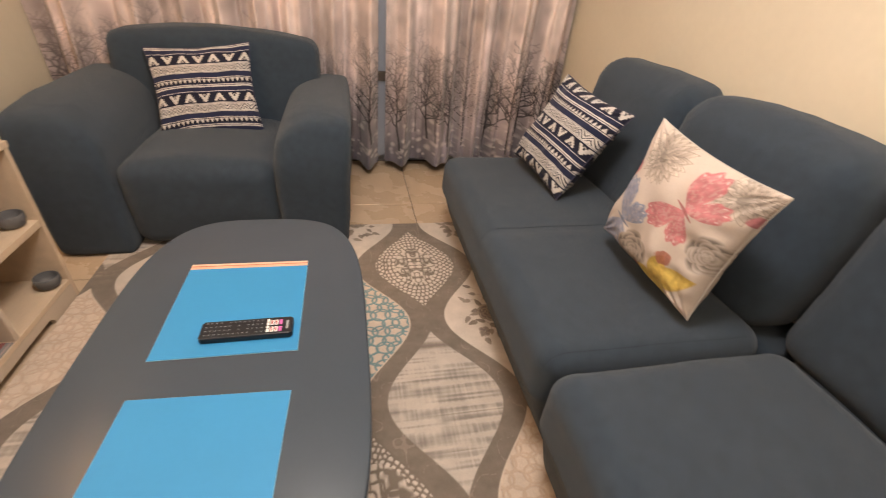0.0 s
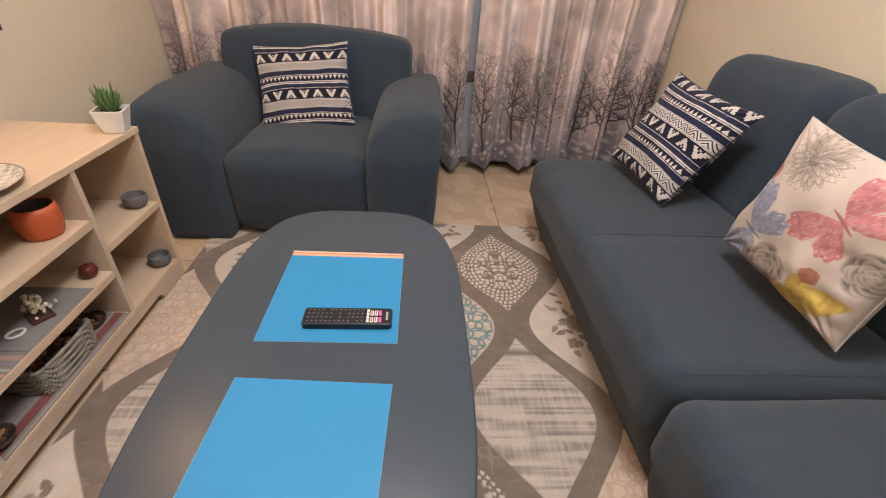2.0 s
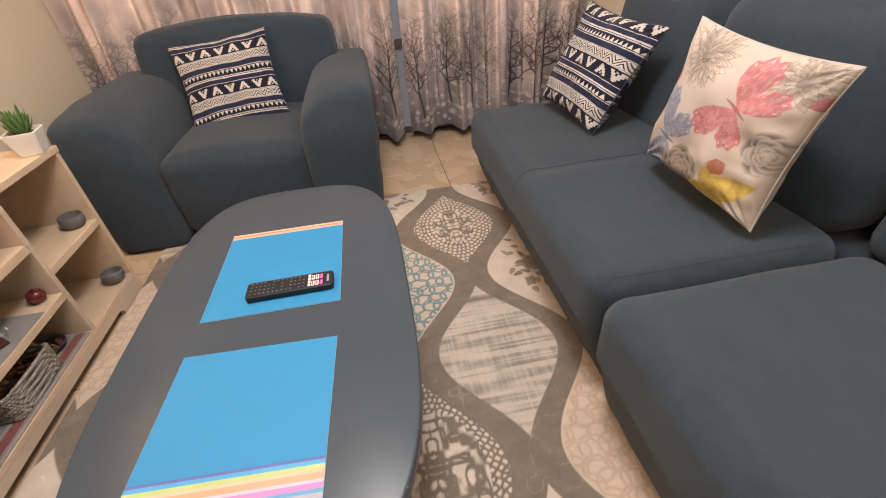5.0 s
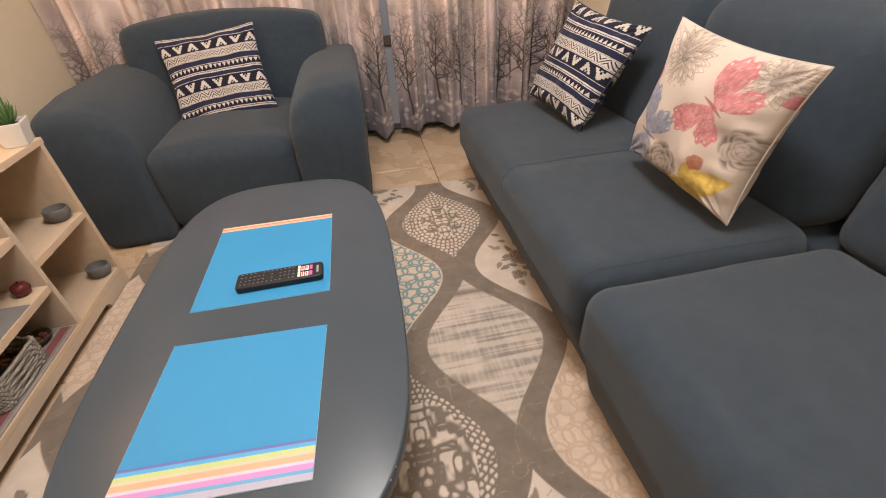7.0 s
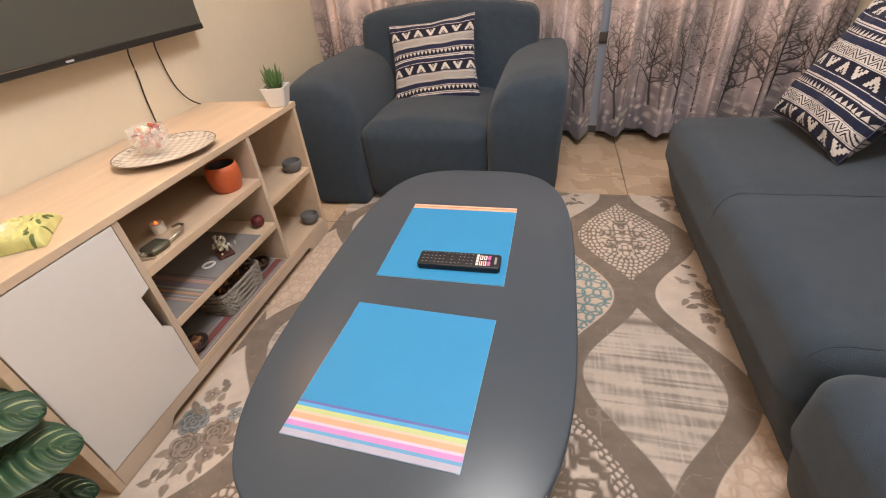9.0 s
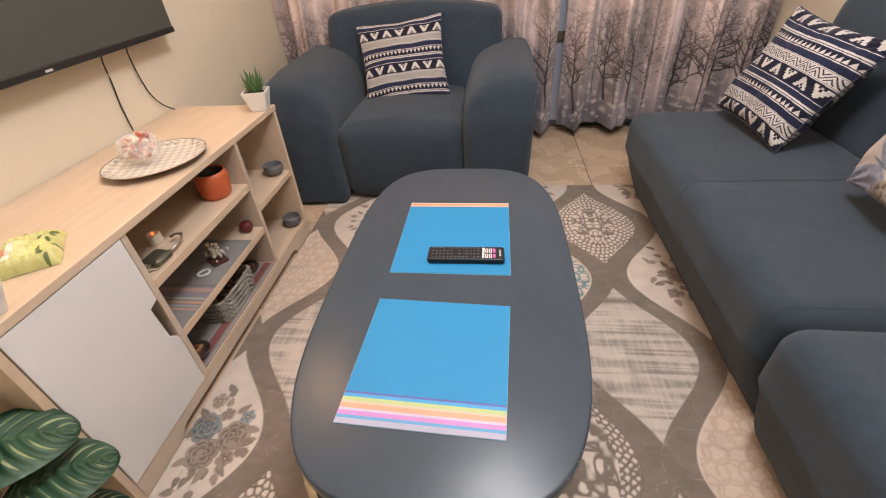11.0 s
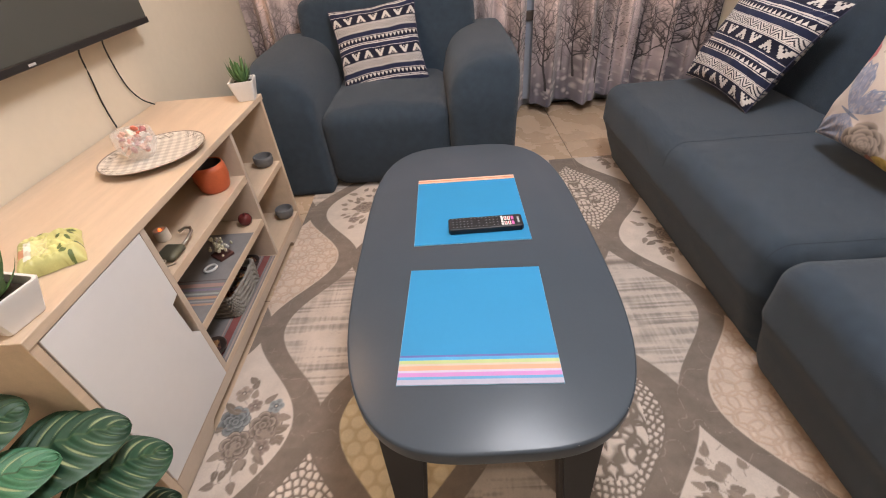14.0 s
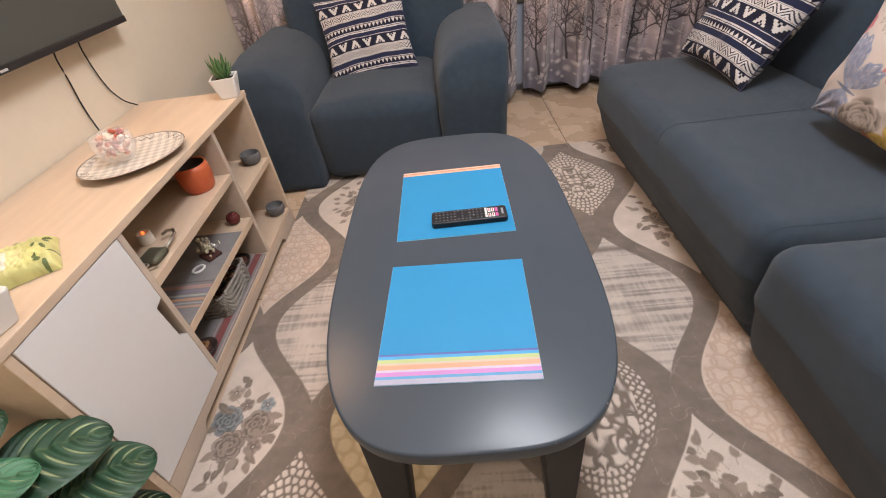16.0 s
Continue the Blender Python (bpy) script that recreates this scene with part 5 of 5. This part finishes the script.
# ---------------------------------------------------------------- woven basket with dried petals
bas = thing("woven_basket", "grey woven rope basket filled with dried potpourri", "basket", (-0.823, 1.655, S0 + 0.0025), 0)
BW, BL, BH = 0.060, 0.098, 0.085
for row in range(9):
    z = 0.005 + row * 0.0098
    k = 1 + 0.05 * row / 8
    loop = []
    cnt = 96
    for i in range(cnt):
        a = 2 * math.pi * i / cnt
        c, s = math.cos(a), math.sin(a)
        x, y = math.copysign(abs(c) ** 0.22, c) * BW * k, math.copysign(abs(s) ** 0.22, s) * BL * k
        w = 0.0040 * math.cos(math.pi * (i / 2 + row))
        loop.append((x + w * c, y + w * s, z + 0.0012 * math.sin(i * 1.5 + row)))
    part("rope", tube(loop, 0.0052, 6, True), RATTAN, bas, smooth=True)
part("bottom", box(-BW * 0.95, BW * 0.95, -BL * 0.95, BL * 0.95, 0.0, 0.006), RATTAN, bas)
for s in (-1, 1):
    part("rim_handle", tube([(-0.03, s * BL * 1.03, BH), (-0.02, s * BL * 1.05, BH + 0.014), (0.02, s * BL * 1.05, BH + 0.014), (0.03, s * BL * 1.03, BH)], 0.004, 6), RATTAN, bas)
PETAL = [plain("dried_petal", c, 0.8, vary=0.2) for c in ((0.10, 0.035, 0.02), (0.20, 0.08, 0.03), (0.05, 0.022, 0.016), (0.30, 0.16, 0.07))]


def petals(parent, n, hx, hy, z, seed, height):
    r = random.Random(seed)
    for k in range(n):
        bm = bmesh.new()
        bmesh.ops.create_icosphere(bm, subdivisions=1, radius=r.uniform(0.008, 0.014))
        for v in bm.verts:
            v.co.z *= 0.45
            v.co += Vector((r.gauss(0, 0.0012), r.gauss(0, 0.0012), 0))
        x, y = r.uniform(-hx, hx), r.uniform(-hy, hy)
        dome = 1 - (x / hx) ** 2 * 0.5 - (y / hy) ** 2 * 0.5
        bmesh.ops.transform(bm, matrix=pose(x, y, z + height * dome * r.random(), r.uniform(-50, 50), r.uniform(-50, 50), r.uniform(0, 360)), verts=bm.verts[:])
        part("dried_petal", bm, PETAL[k % 4], parent)


petals(bas, 44, BW * 0.8, BL * 0.85, 0.055, 4, 0.025)


def saucer(at, seed):
    s = thing("potpourri_dish", "small dark dish of dried petals on a mat", "dish", at, group="potpourri dishes")
    part("dish", lathe([(0.0, 0.0), (0.022, 0.0), (0.036, 0.012), (0.041, 0.024), (0.039, 0.025), (0.033, 0.014), (0.0, 0.006)], 32), plain("dark_brown_glaze", (0.05, 0.035, 0.03), 0.3), s, smooth=True)
    petals(s, 12, 0.024, 0.024, 0.012, seed, 0.012)


saucer((-0.790, 1.413, S0 + 0.0025), 5)
saucer((-0.822, 1.826, S0 + 0.0025), 6)

# ---------------------------------------------------------------- large leafy plant by the cabinet end
LEAF = bpy.data.materials.new("striped_calathea_leaf")
LEAF.use_nodes = True
nt = LEAF.node_tree
bs = nt.nodes["Principled BSDF"]
vc = nt.nodes.new("ShaderNodeVertexColor")
vc.layer_name = "dye"
no = nt.nodes.new("ShaderNodeTexNoise")
no.inputs["Scale"].default_value = 40
mx = nt.nodes.new("ShaderNodeVectorMath")
mx.operation = "SCALE"
mr = nt.nodes.new("ShaderNodeMapRange")
mr.inputs["To Min"].default_value, mr.inputs["To Max"].default_value = 0.7, 1.3
nt.links.new(no.outputs["Fac"], mr.inputs["Value"])
nt.links.new(vc.outputs["Color"], mx.inputs[0])
nt.links.new(mr.outputs[0], mx.inputs["Scale"])
nt.links.new(mx.outputs[0], bs.inputs["Base Color"])
bs.inputs["Roughness"].default_value = 0.5

PBASE = Vector((-0.86, 0.80, 0.0))
plant = thing("calathea_plant", "leafy green calathea with pale striped leaves in pot", "potted plant", tuple(PBASE))
part("pot", lathe([(0.0, 0.0), (0.085, 0.0), (0.092, 0.006), (0.118, 0.19), (0.118, 0.205), (0.108, 0.205), (0.104, 0.17), (0.0, 0.165)], 40), plain("grey_plastic_pot", (0.12, 0.11, 0.10), 0.6), plant, smooth=True)
part("soil", lathe([(0.0, 0.178), (0.103, 0.176), (0.103, 0.166), (0.0, 0.166)], 32), SOIL, plant)


def big_leaf(root_z, base, tip, width, bright, seed):
    """An oval leaf from base to tip with a stalk from the pot, arched and cupped, with pale stripes along the veins."""
    b, t = Vector(base) - PBASE, Vector(tip) - PBASE
    ax = t - b
    L = ax.length
    e1 = ax.normalized()
    e2 = e1.cross(Vector((0, 0, 1))).normalized()
    e3 = e2.cross(e1)
    U, V = np.meshgrid(np.linspace(0, 1, 130), np.linspace(-1, 1, 91), indexing="ij")
    half = width * np.sin(np.pi * np.clip(U, 0, 1) ** 0.88) ** 0.55 + 1e-4
    side = V * half
    lift = 0.16 * L * np.sin(np.pi * U) - 0.10 * L * U ** 2 - 0.22 * half * (V ** 2) + 0.0035 * np.cos(2 * np.pi * (U * 9 - np.abs(V) ** 1.3 * 2.4)) * (1 - np.abs(V) ** 4) + 0.03 * half * np.abs(V)
    P = np.array(b)[None, None] + np.array(e1) * (U * L)[..., None] + np.array(e2) * side[..., None] + np.array(e3) * lift[..., None]
    ph = U * 9 - np.abs(V) ** 1.3 * 2.4 + 0.3 * (V > 0)
    which = np.floor(ph).astype(int) + 20 + 17 * (V > 0)
    strong = np.random.default_rng(seed).uniform(0.35, 1.0, 80)[which]
    reach = np.clip((np.abs(V) - 0.10) / 0.76, 0, 1)
    stripe = np.clip((0.17 * strong * np.sin(np.pi * reach) ** 0.8 - np.abs(np.mod(ph, 1.0) - 0.5)) / 0.07, 0, 1) * (0.55 + 0.45 * strong) * np.clip(U * 6, 0, 1) * np.clip((1 - U) * 7, 0, 1)
    dark, pale = np.array([0.017, 0.052, 0.027]) * bright, np.array([0.42, 0.47, 0.25])
    g = 0.75 + 0.5 * smooth_noise(U + seed, V + 2, 0.13, 0.3, seed)
    C = dark * g[..., None]
    C = C * (1 - 0.9 * stripe[..., None]) + pale * 0.9 * stripe[..., None]
    C[np.abs(V) < 0.035] = (0.06, 0.11, 0.05)
    sheet("leaf", P, C, LEAF, plant)
    mid = Vector((b.x * 0.35, b.y * 0.35, (b.z + 0.2) * 0.55))
    part("stalk", tube([(0, 0, root_z), tuple(mid), tuple(b + e1 * 0.01)], [0.006, 0.005, 0.0035], 7), plain("green_stalk", (0.05, 0.10, 0.04)), plant, smooth=True)


for i, (b, t, w, br) in enumerate((
        ((-0.835, 0.870, 0.408), (-0.662, 0.994, 0.412), 0.094, 1.3),
        ((-0.755, 0.865, 0.330), (-0.615, 0.985, 0.330), 0.088, 1.3),
        ((-0.835, 0.800, 0.440), (-0.700, 0.902, 0.466), 0.068, 3.6),
        ((-0.905, 0.875, 0.462), (-0.780, 0.968, 0.508), 0.092, 1.3),
        ((-0.790, 0.790, 0.270), (-0.640, 0.905, 0.240), 0.074, 1.0),
        ((-0.930, 0.780, 0.380), (-1.060, 0.860, 0.420), 0.062, 1.0),
        ((-0.870, 0.720, 0.370), (-0.840, 0.570, 0.400), 0.062, 1.1),
        ((-0.930, 0.720, 0.340), (-1.050, 0.630, 0.360), 0.060, 1.0),
        ((-0.790, 0.740, 0.330), (-0.660, 0.690, 0.330), 0.060, 1.0),
        ((-0.780, 0.860, 0.200), (-0.655, 0.965, 0.170), 0.058, 0.8))):
    big_leaf(0.17, b, t, w, br, 30 + i)

# ---------------------------------------------------------------- floor tiles
tile_mesh = {}
STEP, GAP = 0.60, 0.004
for i in range(-4, 3):
    for j in range(-9, 2):
        x0, x1 = max(0.645 + STEP * i, WALL_L), min(0.645 + STEP * (i + 1), WALL_R)
        y0, y1 = max(2.92 + STEP * j, WALL_B), min(2.92 + STEP * (j + 1), WALL_F)
        if x1 - x0 < 0.02 or y1 - y0 < 0.02:
            continue
        key = (round(x1 - x0, 3), round(y1 - y0, 3))
        if key not in tile_mesh:
            m = bpy.data.meshes.new("tile")
            bt = box(GAP / 2, x1 - x0 - GAP / 2, GAP / 2, y1 - y0 - GAP / 2, -0.010, 0.0, 0.0015, 1)
            bt.to_mesh(m)
            bt.free()
            m.materials.append(TILE)
            tile_mesh[key] = m
        ob = new("tile", tile_mesh[key])
        ob.parent = floor
        ob.location = (x0, y0, 0)
